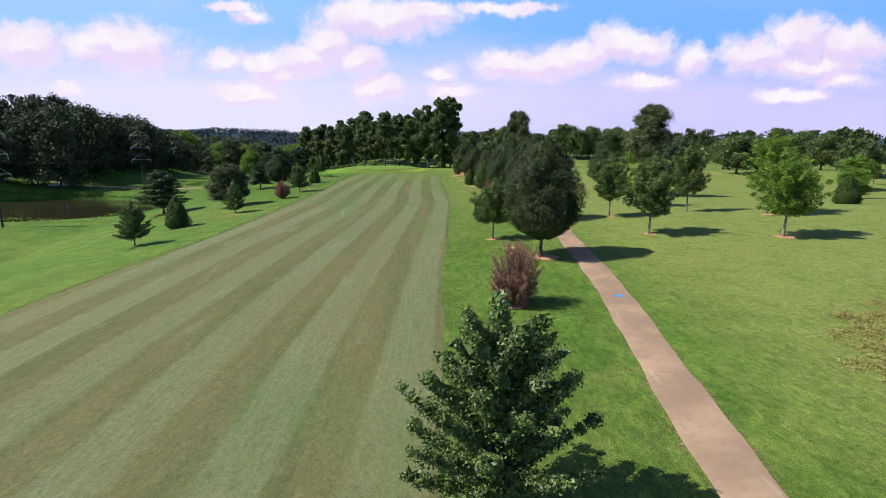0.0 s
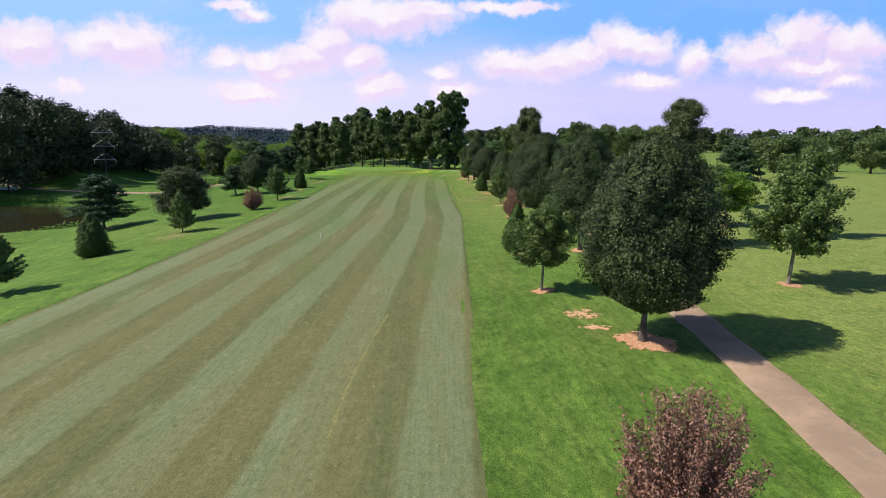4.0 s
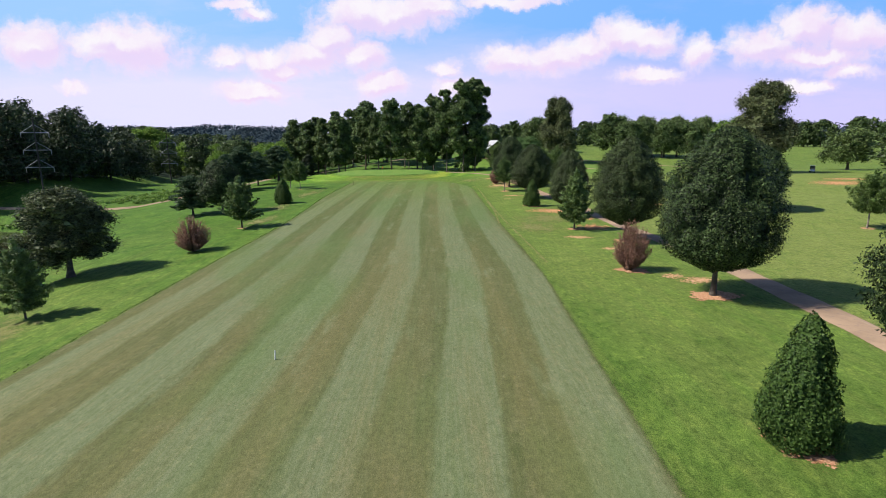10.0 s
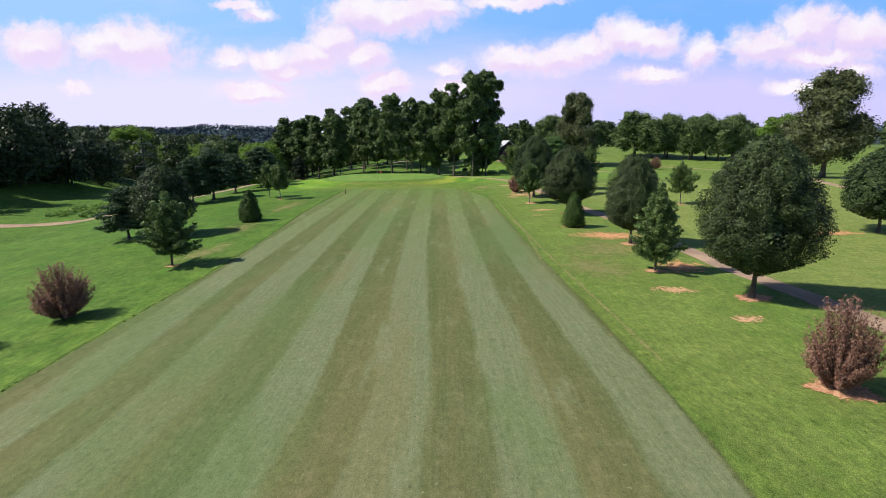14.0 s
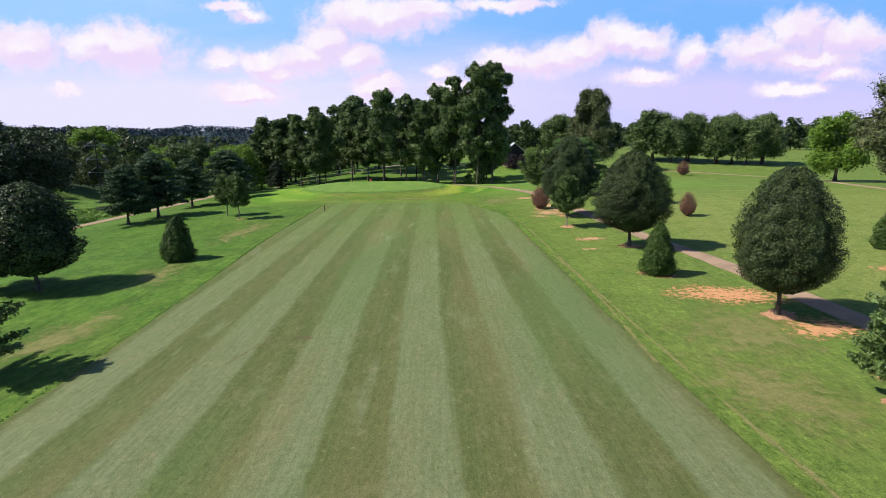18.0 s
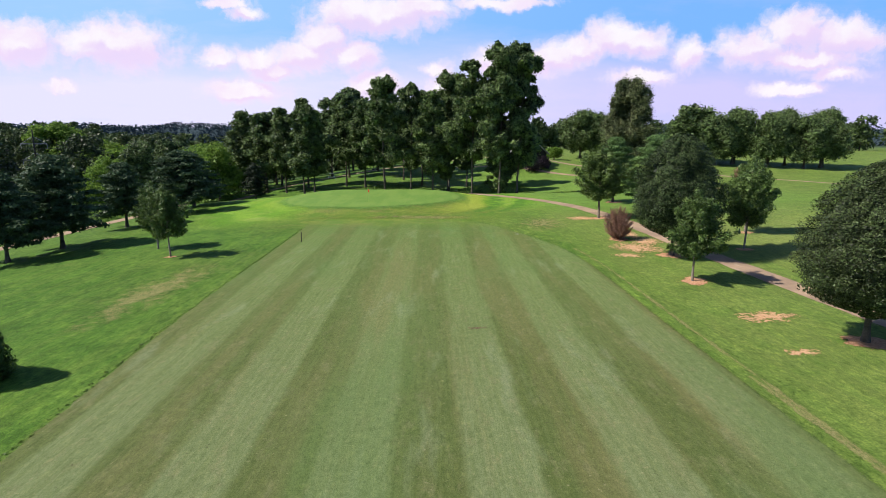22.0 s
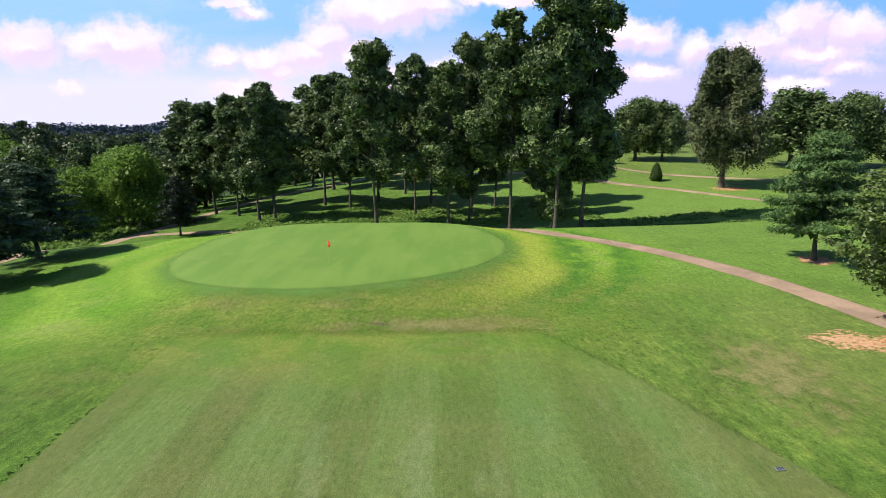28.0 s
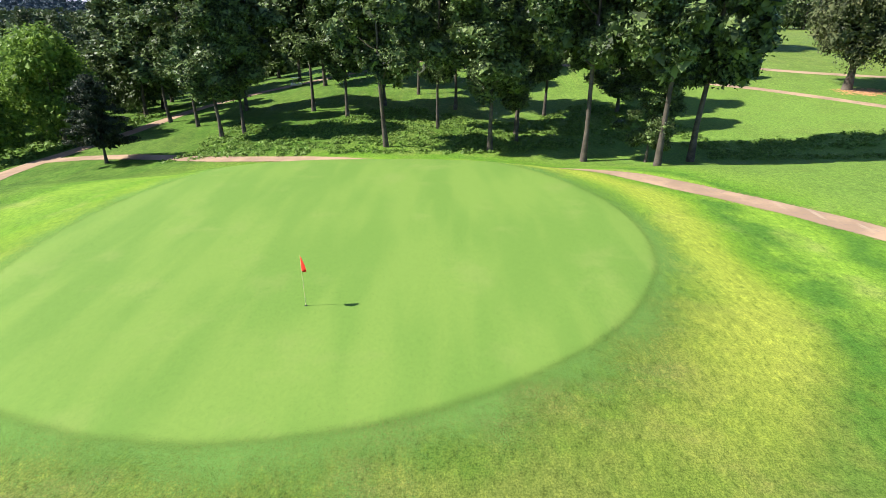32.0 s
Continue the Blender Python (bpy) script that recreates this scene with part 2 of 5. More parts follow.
def rough_colour(n, pos):
    wide, mid = n.noise(pos, 0.035, 4.0), n.noise(pos, 0.22, 5.0, 0.6)
    col = n.mix(n.ramp(mid, 0.36, 0.66), (0.098, 0.186, 0.026), (0.155, 0.255, 0.042))
    col = n.mix(n.math("MULTIPLY", n.ramp(wide, 0.46, 0.66), 0.4), col, (0.200, 0.250, 0.060))
    # passes of the rough mower, drawn out along the way ahead
    drawn = n.vec("MULTIPLY", pos, (0.9, 0.06, 0.0))
    passes = n.noise(drawn, 1.0, 2.0)
    col = n.mix(n.math("MULTIPLY", n.ramp(passes, 0.40, 0.62), 0.35), col, (0.150, 0.185, 0.045))
    lines = n.noise(n.vec("MULTIPLY", pos, (2.6, 0.14, 0.0)), 1.0, 3.0)
    col = n.mix(n.math("MULTIPLY", n.ramp(lines, 0.42, 0.60), 0.4), col, n.mix(1.0, col, (0.66, 0.74, 0.60), blend="MULTIPLY"))
    clump = n.noise(n.vec("MULTIPLY", pos, (1.5, 0.8, 1.0)), 1.0, 5.0, 0.7)
    col = n.mix(n.math("MULTIPLY", n.ramp(clump, 0.42, 0.62), 0.65), col, n.mix(1.0, col, (0.62, 0.72, 0.55), blend="MULTIPLY"))
    col = n.mix(n.math("MULTIPLY", n.ramp(clump, 0.50, 0.34), 0.5), col, n.mix(1.0, col, (1.45, 1.30, 1.25), blend="MULTIPLY"))
    dry = n.noise(pos, 0.12, 6.0, 0.7)
    col = n.mix(n.math("MULTIPLY", n.ramp(dry, 0.60, 0.74), 0.55), col, (0.27, 0.24, 0.10))
    dryness = n.add("ShaderNodeAttribute", attribute_name="dryness", attribute_type="GEOMETRY", out=2)
    col = n.mix(n.math("MULTIPLY", dryness, n.ramp(n.noise(pos, 0.5, 5.0, 0.7), 0.15, 0.6)), col, (0.252, 0.285, 0.080))
    fresh = n.add("ShaderNodeAttribute", attribute_name="fresh", attribute_type="GEOMETRY", out=2)
    col = n.mix(n.math("MULTIPLY", fresh, n.ramp(mid, 0.25, 0.6, 0.35, 0.8)), col, (0.160, 0.275, 0.046))
    watered = n.add("ShaderNodeAttribute", attribute_name="watered", attribute_type="GEOMETRY", out=2)
    col = n.mix(watered, col, n.mix(1.0, col, (0.90, 0.90, 0.92), blend="MULTIPLY"))
    where = n.tree.nodes.new("ShaderNodeSeparateXYZ")
    n.put(where.inputs[0], pos)
    col = n.mix(n.math("MULTIPLY", n.ramp(where.outputs[0], -22.0, -32.0), n.ramp(where.outputs[1], 70.0, 112.0)), col, n.mix(1.0, col, (0.74, 0.86, 0.68), blend="MULTIPLY"))
    # lush growth round the green
    ring = n.add("ShaderNodeAttribute", attribute_name="green_ring", attribute_type="GEOMETRY", out=2)
    cloudy = n.noise(pos, 0.09, 3.0, 0.5)
    lime = n.add("ShaderNodeAttribute", attribute_name="lime", attribute_type="GEOMETRY", out=2)
    bent = n.math("ADD", ring, n.math("MULTIPLY", n.math("SUBTRACT", cloudy, 0.5), 9.0))
    near = n.ramp(bent, 21.0, 10.0)
    band_mix = n.ramp(n.math("SINE", n.math("MULTIPLY", bent, 0.80)), -0.9, 0.9)
    lush = n.mix(band_mix, (0.132, 0.285, 0.018), (0.215, 0.365, 0.036))
    lush = n.mix(n.math("MULTIPLY", n.ramp(n.noise(pos, 0.22, 4.0, 0.6), 0.52, 0.72), 0.5), lush, (0.320, 0.330, 0.110))
    front = n.add("ShaderNodeAttribute", attribute_name="front", attribute_type="GEOMETRY", out=2)
    plainer = n.mix(n.ramp(n.noise(pos, 0.3, 5.0, 0.65), 0.40, 0.62), (0.110, 0.194, 0.022), (0.188, 0.230, 0.042))
    plainer = n.mix(n.math("MULTIPLY", n.ramp(n.noise(n.vec("ADD", n.vec("MULTIPLY", pos, (0.14, 0.30, 0)), (3, 9, 0)), 1.0, 5.0, 0.65), 0.50, 0.68), 0.6), plainer, (0.250, 0.205, 0.080))
    plainer = n.mix(n.math("MULTIPLY", n.ramp(ring, 9.0, 3.0), n.ramp(n.noise(pos, 0.4, 5.0, 0.65), 0.40, 0.70, 0.0, 0.45)), plainer, (0.235, 0.270, 0.050))
    lush = n.mix(front, lush, plainer)
    col = n.mix(n.math("MULTIPLY", near, 0.9), col, lush)
    band = n.math("MULTIPLY", n.ramp(n.math("ABSOLUTE", n.math("SUBTRACT", bent, 4.2)), 3.6, 0.2), lime)
    col = n.mix(n.math("MULTIPLY", band, 0.75), col, (0.385, 0.430, 0.062))
    second = n.ramp(n.math("ABSOLUTE", n.math("SUBTRACT", bent, 12.8)), 1.5, 0.2)
    deep = n.math("MULTIPLY", n.math("MAXIMUM", second, n.ramp(n.math("ABSOLUTE", n.math("SUBTRACT", bent, 8.6)), 2.0, 0.3)), lime)
    col = n.mix(n.math("MULTIPLY", deep, n.ramp(n.noise(pos, 0.5, 4.0, 0.6), 0.25, 0.60)), col, (0.080, 0.190, 0.022))
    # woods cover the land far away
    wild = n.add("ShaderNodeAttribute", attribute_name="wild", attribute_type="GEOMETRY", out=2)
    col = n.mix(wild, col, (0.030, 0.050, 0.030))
    return col


def fairway_colour(n, pos):
    u = n.add("ShaderNodeAttribute", attribute_name="across", attribute_type="GEOMETRY", out=2)
    xyz = n.tree.nodes.new("ShaderNodeSeparateXYZ")
    n.put(xyz.inputs[0], pos)
    wob = n.math("MULTIPLY", n.math("SUBTRACT", n.noise(n.vec("MULTIPLY", pos, (0.2, 0.05, 0)), 1.0, 2.0), 0.5), 0.5)
    wob = n.math("ADD", wob, n.math("MULTIPLY", n.math("SUBTRACT", n.noise(n.vec("MULTIPLY", pos, (0.9, 0.5, 0)), 1.0, 4.0, 0.65), 0.5), 0.6))
    wave = n.math("SINE", n.math("MULTIPLY", n.math("ADD", n.math("ADD", u, wob), STRIPE_AT), math.pi / STRIPE))
    light = n.ramp(wave, -0.30, 0.30)
    fade = n.math("MULTIPLY", n.math("SUBTRACT", light, 0.5), n.ramp(n.noise(n.vec("MULTIPLY", pos, (0.12, 0.03, 0)), 1.0, 3.0), 0.25, 0.75, 0.55, 1.30))
    fade = n.math("MULTIPLY", fade, n.ramp(xyz.outputs[1], 100.0, 184.0, 1.08, 0.60))
    col = n.mix(n.math("ADD", fade, 0.5, clamp=True), n.mix(n.ramp(xyz.outputs[1], 55.0, 150.0), (0.115, 0.128, 0.050), (0.106, 0.132, 0.040)), n.mix(n.ramp(xyz.outputs[1], 90.0, 160.0), (0.176, 0.200, 0.103), (0.176, 0.206, 0.084)))
    # the middle of a dark pass is worn brown, its borders stay deep green
    middle = n.math("MULTIPLY", n.ramp(wave, -0.62, -0.95), n.ramp(n.noise(n.vec("MULTIPLY", pos, (0.25, 0.035, 0)), 1.0, 4.0, 0.6), 0.36, 0.60))
    col = n.mix(n.math("MULTIPLY", middle, n.ramp(xyz.outputs[1], 100.0, 40.0, 0.15, 0.45)), col, (0.165, 0.150, 0.066))
    greener = n.ramp(xyz.outputs[1], 60.0, 175.0)
    col = n.mix(n.math("MULTIPLY", greener, 0.35), col, n.mix(1.0, col, (0.86, 1.03, 0.72), blend="MULTIPLY"))
    streak = n.noise(n.vec("MULTIPLY", pos, (5.5, 0.22, 0)), 1.0, 5.0, 0.65)
    col = n.mix(n.math("MULTIPLY", n.ramp(streak, 0.40, 0.60), 0.5), col, n.mix(1.0, col, (0.72, 0.76, 0.60), blend="MULTIPLY"))
    brown = n.noise(n.vec("MULTIPLY", pos, (0.30, 0.022, 0)), 1.0, 5.0, 0.62)
    worn = n.math("ADD", brown, n.ramp(xyz.outputs[1], 120.0, 10.0, 0.03, 0.10))
    worn = n.math("ADD", worn, n.math("MULTIPLY", light, -0.06))
    col = n.mix(n.math("MULTIPLY", n.ramp(worn, 0.46, 0.66), 0.5), col, (0.180, 0.160, 0.066))
    mott = n.noise(n.vec("MULTIPLY", pos, (1.3, 0.6, 0)), 1.0, 7.0, 0.72)
    col = n.mix(n.math("MULTIPLY", n.ramp(mott, 0.50, 0.68), 0.45), col, (0.205, 0.190, 0.095))
    col = n.mix(n.math("MULTIPLY", n.ramp(mott, 0.46, 0.30), 0.45), col, n.mix(1.0, col, (0.70, 0.80, 0.66), blend="MULTIPLY"))
    fleck = n.noise(pos, 3.2, 3.0, 0.6)
    col = n.mix(n.math("MULTIPLY", n.ramp(fleck, 0.68, 0.73), 0.6), col, (0.075, 0.070, 0.032))
    col = n.mix(n.math("MULTIPLY", n.ramp(n.noise(n.vec("ADD", pos, (31, 17, 0)), 4.0, 4.0, 0.7), 0.62, 0.70), 0.55), col, (0.270, 0.255, 0.130))
    pale = n.noise(n.vec("MULTIPLY", pos, (0.5, 0.10, 0)), 1.0, 5.0, 0.6)
    col = n.mix(n.math("MULTIPLY", n.ramp(pale, 0.56, 0.72), 0.45), col, (0.225, 0.255, 0.140))
    lush = n.noise(n.vec("ADD", n.vec("MULTIPLY", pos, (0.1, 0.03, 0)), (7, 3, 0)), 1.0, 3.0)
    col = n.mix(n.math("MULTIPLY", n.ramp(lush, 0.5, 0.7), 0.5), col, (0.105, 0.172, 0.050))
    end = n.math("MULTIPLY", n.ramp(n.math("ADD", xyz.outputs[1], n.math("MULTIPLY", n.noise(pos, 0.25, 4.0), 12.0)), 182.0, 193.0), 1.0)
    col = n.mix(n.ramp(xyz.outputs[1], 128.0, 160.0), col, n.mix(1.0, col, (1.02, 1.07, 0.98), blend="MULTIPLY"))
    tired = n.math("MULTIPLY", n.ramp(n.noise(n.vec("MULTIPLY", pos, (0.12, 0.3, 0)), 1.0, 5.0, 0.65), 0.42, 0.66), n.ramp(xyz.outputs[1], 158.0, 184.0))
    col = n.mix(n.math("MULTIPLY", n.ramp(xyz.outputs[1], 156.0, 182.0), 0.5), col, n.mix(1.0, col, (0.74, 1.0, 0.62), blend="MULTIPLY"))
    col = n.mix(n.math("MULTIPLY", tired, 0.30), col, (0.200, 0.190, 0.068))
    return n.mix(end, col, rough_colour(n, pos))


def green_colour(n, pos):
    drawn = n.vec("MULTIPLY", pos, (0.45, 0.08, 0.0))
    col = n.mix(n.ramp(n.noise(drawn, 1.0, 2.0), 0.38, 0.62), (0.128, 0.228, 0.040), (0.156, 0.254, 0.047))
    mott = n.noise(pos, 0.3, 5.0, 0.6)
    return n.mix(n.math("MULTIPLY", n.ramp(mott, 0.54, 0.7), 0.45), col, (0.192, 0.264, 0.064))


STRIPE, STRIPE_AT = 2.7, 3.12
ROUGH = turf("rough_grass", rough_colour, 16.0, 0.9, 0.80)
FAIRWAY = turf("fairway_grass", fairway_colour, 16.0, 0.5, 0.42, 0.18)
GREEN = turf("green_grass", green_colour, 30.0, 0.1, 0.16, 0.10)

PEAR = leafy("pear_leaves", (0.004, 0.010, 0.003), (0.092, 0.142, 0.046), (0.080, 0.085, 0.032), 0.08, 0.48, 0.16, 0.36)
MAPLE = leafy("young_leaves", (0.022, 0.046, 0.012), (0.150, 0.235, 0.060), (0.170, 0.200, 0.052), 0.24, 0.45, 0.24)
LIGHT = leafy("light_leaves", (0.055, 0.120, 0.018), (0.245, 0.385, 0.060), (0.215, 0.300, 0.055), 0.42)
NEEDLE = leafy("pine_needles", (0.028, 0.055, 0.024), (0.072, 0.118, 0.052), (0.080, 0.110, 0.050), 0.15)
PALE_NEEDLE = leafy("pale_pine_needles", (0.035, 0.075, 0.024), (0.170, 0.275, 0.086), (0.170, 0.240, 0.070), 0.25)
CONE = leafy("cone_leaves", (0.024, 0.052, 0.012), (0.088, 0.150, 0.034), (0.085, 0.120, 0.030), 0.2)
SPRUCE = leafy("spruce_needles", (0.014, 0.024, 0.012), (0.034, 0.052, 0.026), (0.050, 0.050, 0.030), 0.1)
GROVE = leafy("grove_leaves", (0.012, 0.025, 0.009), (0.190, 0.275, 0.088), (0.180, 0.225, 0.068), 0.18, 0.45, 0.22, 0.30)
# darker copy for the bank wood, its shaded near side put into the colour
WOOD_SHADED = leafy("shaded_woodland_leaves", (0.010, 0.018, 0.010), (0.070, 0.100, 0.042), (0.080, 0.100, 0.036), 0.08, 0.5, 0.16)
WOOD_FAR = leafy("woodland_leaves", (0.013, 0.025, 0.011), (0.085, 0.130, 0.046), (0.140, 0.175, 0.040), 0.12, 0.5, 0.16)
# bluish grey of the far hills: distance haze mixed into the leaf colours
HAZY_HILL = leafy("hazy_hill_leaves", (0.034, 0.050, 0.060), (0.046, 0.067, 0.076), (0.052, 0.070, 0.072), 0.05, 0.9, 0.02)
YOUNG_OAK = leafy("young_oak_leaves", (0.016, 0.034, 0.010), (0.185, 0.285, 0.082), (0.170, 0.200, 0.052), 0.20, 0.42, 0.30)
PALE_OAK = leafy("pale_oak_leaves", (0.030, 0.062, 0.016), (0.195, 0.290, 0.088), (0.200, 0.240, 0.070), 0.24, 0.45, 0.24)
RUST = leafy("rust_leaves", (0.150, 0.066, 0.048), (0.440, 0.245, 0.185), (0.300, 0.200, 0.110), 0.30)
OAK = leafy("oak_leaves", (0.014, 0.022, 0.009), (0.165, 0.195, 0.082), (0.190, 0.165, 0.075), 0.14)
EDGE = leafy("edge_grass", (0.065, 0.120, 0.022), (0.130, 0.200, 0.040), (0.170, 0.190, 0.070), 0.2)
DRYWEED = leafy("dry_seed_grass", (0.280, 0.250, 0.080), (0.460, 0.400, 0.150), (0.560, 0.450, 0.230), 0.45)
WEED = leafy("weed_leaves", (0.075, 0.150, 0.026), (0.210, 0.345, 0.068), (0.230, 0.280, 0.070), 0.35)
BARK = plain("bark", (0.095, 0.078, 0.060), 0.9, 0.45, 5.0, bump=0.8)
BARK_PALE = plain("pale_bark", (0.240, 0.200, 0.160), 0.9, 0.4, 5.0, bump=0.8)
BARK_DARK = plain("dark_bark", (0.045, 0.036, 0.030), 0.9, 0.4, 5.0, bump=0.8)


def path_material():
    m, n = material("worn_path")
    pos = place(n)
    big, fine, grit = n.noise(pos, 0.25, 5.0, 0.6), n.noise(pos, 3.0, 6.0, 0.65), n.noise(pos, 40.0, 3.0)
    col = n.mix(n.ramp(big, 0.38, 0.64), (0.275, 0.190, 0.126), (0.390, 0.268, 0.172))
    col = n.mix(n.math("MULTIPLY", n.ramp(fine, 0.5, 0.72), 0.5), col, (0.200, 0.150, 0.140))
    pale = n.noise(n.vec("MULTIPLY", pos, (1.6, 0.25, 0)), 1.0, 4.0)
    col = n.mix(n.math("MULTIPLY", n.ramp(pale, 0.6, 0.75), 0.45), col, (0.46, 0.37, 0.27))
    finish(n, surface(n, col, 0.9, n.math("ADD", fine, grit), 0.35, 0.01, spec=0.2))
    return m


def ragged(name, lo, hi, edge=0.28, fine=1.6, soft=0.14, most=1.0):
    """Bare ground that frays out into the turf at its rim."""
    m, n = material(name)
    pos = place(n)
    rim = n.add("ShaderNodeAttribute", attribute_name="rim", attribute_type="GEOMETRY", out=2)
    tear, grain = n.noise(pos, fine, 6.0, 0.65), n.noise(pos, 9.0, 5.0, 0.7)
    col = n.mix(n.ramp(grain, 0.35, 0.65), lo, hi)
    s = surface(n, col, 0.95, grain, 0.6, 0.03, spec=0.1)
    keep = n.ramp(n.math("ADD", n.math("SUBTRACT", 1.0, rim), n.math("MULTIPLY", n.math("SUBTRACT", tear, 0.5), 2.6 * edge / 0.28)), 0.37 - soft / 2, 0.37 + soft / 2, 0.0, most)
    clear = n.add("ShaderNodeBsdfTransparent")
    finish(n, n.add("ShaderNodeMixShader", stipple(n, pos, keep), clear, s))
    return m


PATHWAY = path_material()
SOIL = ragged("sandy_soil", (0.45, 0.245, 0.115), (0.62, 0.40, 0.23), 0.52, 3.4, 0.95, 0.95)
CLAY = ragged("orange_clay", (0.50, 0.225, 0.095), (0.65, 0.37, 0.19), 0.48, 2.4, 1.0, 0.95)
DUST = ragged("path_edge_dust", (0.20, 0.16, 0.07), (0.38, 0.28, 0.15), 0.30, 3.4, 1.0, 0.8)
MULCH = ragged("bark_mulch", (0.34, 0.15, 0.075), (0.60, 0.36, 0.21), 0.10, 2.5)
DIVOT = ragged("divot_soil", (0.100, 0.080, 0.042), (0.190, 0.145, 0.080), 0.40, 3.0, 0.7, 0.9)
DIVOT_LINE = ragged("track_soil", (0.095, 0.090, 0.040), (0.230, 0.200, 0.100), 0.46, 2.2, 0.7, 0.75)
DRYGRASS = ragged("dry_grass", (0.20, 0.20, 0.070), (0.32, 0.29, 0.12), 0.36, 0.9, 1.2, 0.6)
COLLAR = ragged("collar_grass", (0.118, 0.236, 0.046), (0.142, 0.262, 0.058), 0.14, 0.5, 1.1, 0.7)
WEEDBED = ragged("meadow_grass", (0.19, 0.20, 0.060), (0.33, 0.30, 0.12), 0.3, 0.8, 0.5, 0.95)


# ---------------------------------------------------------------- the lie of the land
def sstep(a, b, v):
    t = np.clip((v - a) / (b - a), 0, 1)
    return t * t * (3 - 2 * t)


POND = (-110.0, 116.0, 42.0, 24.0)   # centre and half sizes
WATER = -6.4


def land(x, y):
    """Height of the ground."""
    x, y = np.asarray(x, float), np.asarray(y, float)
    mid = np.interp(y, [-60, 0, 60, 120, 190, 300], [-4, -4, -5, -8, -14, -16])
    dl = np.maximum(mid - 12 - x, 0)
    fall = np.interp(y, [-80, 0, 55, 92, 106, 137, 170, 200, 225, 300, 400],
                     [1.2, 1.4, 1.45, 1.05, 0.95, 0.7, 0.55, 0.6, 0.62, 0.7, 0.6])
    z = -0.0088 * fall * np.minimum(dl, 52) ** 1.65
    dr = np.maximum(x - mid - 8, 0)
    rise = np.interp(y, [-80, 0, 50, 78, 104, 125, 140, 160, 180, 230, 300],
                     [.05, .05, .05, .012, -.015, 0.005, .005, .025, .035, .01, .0])
    z = z + rise * np.minimum(dr, 60)
    # wooded bank beyond the pond, hollow behind the green, rise beyond it
    bank = sstep(-112, -190, x + 0.12 * (y - 150)) * sstep(40, 110, y)
    z = z + 13 * bank
    z = z + 4.0 * sstep(-98, -118, x + 0.16 * (y - 161)) * sstep(158, 174, y) * sstep(300, 250, y) * sstep(-200, -150, x)
    z = z - 2.6 * sstep(222, 238, y) * sstep(60, 5, x)
    z = z + 6.0 * sstep(245, 340, y) * sstep(-90, 20, x)
    r = np.hypot((x + 22.5) / 16.0, (y - 210.5) / 17.0)
    z = z + 1.0 * sstep(1.5, 0.92, r)
    q = np.hypot((x - POND[0]) / POND[2], (y - POND[1]) / POND[3])
    z = z + (-7.6 - z) * sstep(1.12, 0.93, q)
    z = z + 3.8 * np.exp(-((x - 20) ** 2 + (y - 296) ** 2) / 256)      # knoll under the club house
    # far country
    far = np.hypot(x, y - 150)
    z = z + (8 + 7 * np.sin(x * 0.004 + 1) + 6 * np.sin(y * 0.003 + x * 0.002) - 6 * sstep(-200, 300, x)) * sstep(350, 1100, far)
    return z


# ---------------------------------------------------------------- mesh tools
def mesh_of(name, verts, faces, mat, smooth=False):
    """A mesh from arrays of places and of faces that all have the same number of corners."""
    verts, faces = np.asarray(verts, np.float32), np.asarray(faces, np.int32)
    me = bpy.data.meshes.new(name)
    me.vertices.add(len(verts))
    me.vertices.foreach_set("co", verts.ravel())
    k = faces.shape[1]
    me.loops.add(faces.size)
    me.loops.foreach_set("vertex_index", faces.ravel())
    me.polygons.add(len(faces))
    me.polygons.foreach_set("loop_start", np.arange(0, faces.size, k, dtype=np.int32))
    me.polygons.foreach_set("loop_total", np.full(len(faces), k, np.int32))
    if smooth:
        me.polygons.foreach_set("use_smooth", np.ones(len(faces), bool))
    me.materials.append(mat)
    me.update(calc_edges=True)
    me.validate()
    return me


def child(name, me, parent, label=""):
    ob = new(name, me)
    ob.parent = parent
    if label:
        tagged(ob, label)
    return ob


def part(name, bm, mat, parent, label="", smooth=False):
    me = bpy.data.meshes.new(name)
    bm.normal_update()
    bm.to_mesh(me)
    bm.free()
    me.materials.append(mat)
    if smooth:
        for p in me.polygons:
            p.use_smooth = True
    return child(name, me, parent, label)


def attribute(me, name, values):
    me.attributes.new(name, "FLOAT", "POINT").data.foreach_set("value", np.asarray(values, np.float32))


def sheet(us, vs, fn):
    """Verts and quads of a grid; fn gives x, y, z from the two parameters."""
    a, b = np.meshgrid(us, vs)
    x, y, z = fn(a, b)
    i = np.arange((len(us) - 1) * (len(vs) - 1))
    k = i % (len(us) - 1) + (i // (len(us) - 1)) * len(us)
    return np.stack([x.ravel(), y.ravel(), z.ravel()], 1), np.stack([k, k + 1, k + 1 + len(us), k + len(us)], 1)


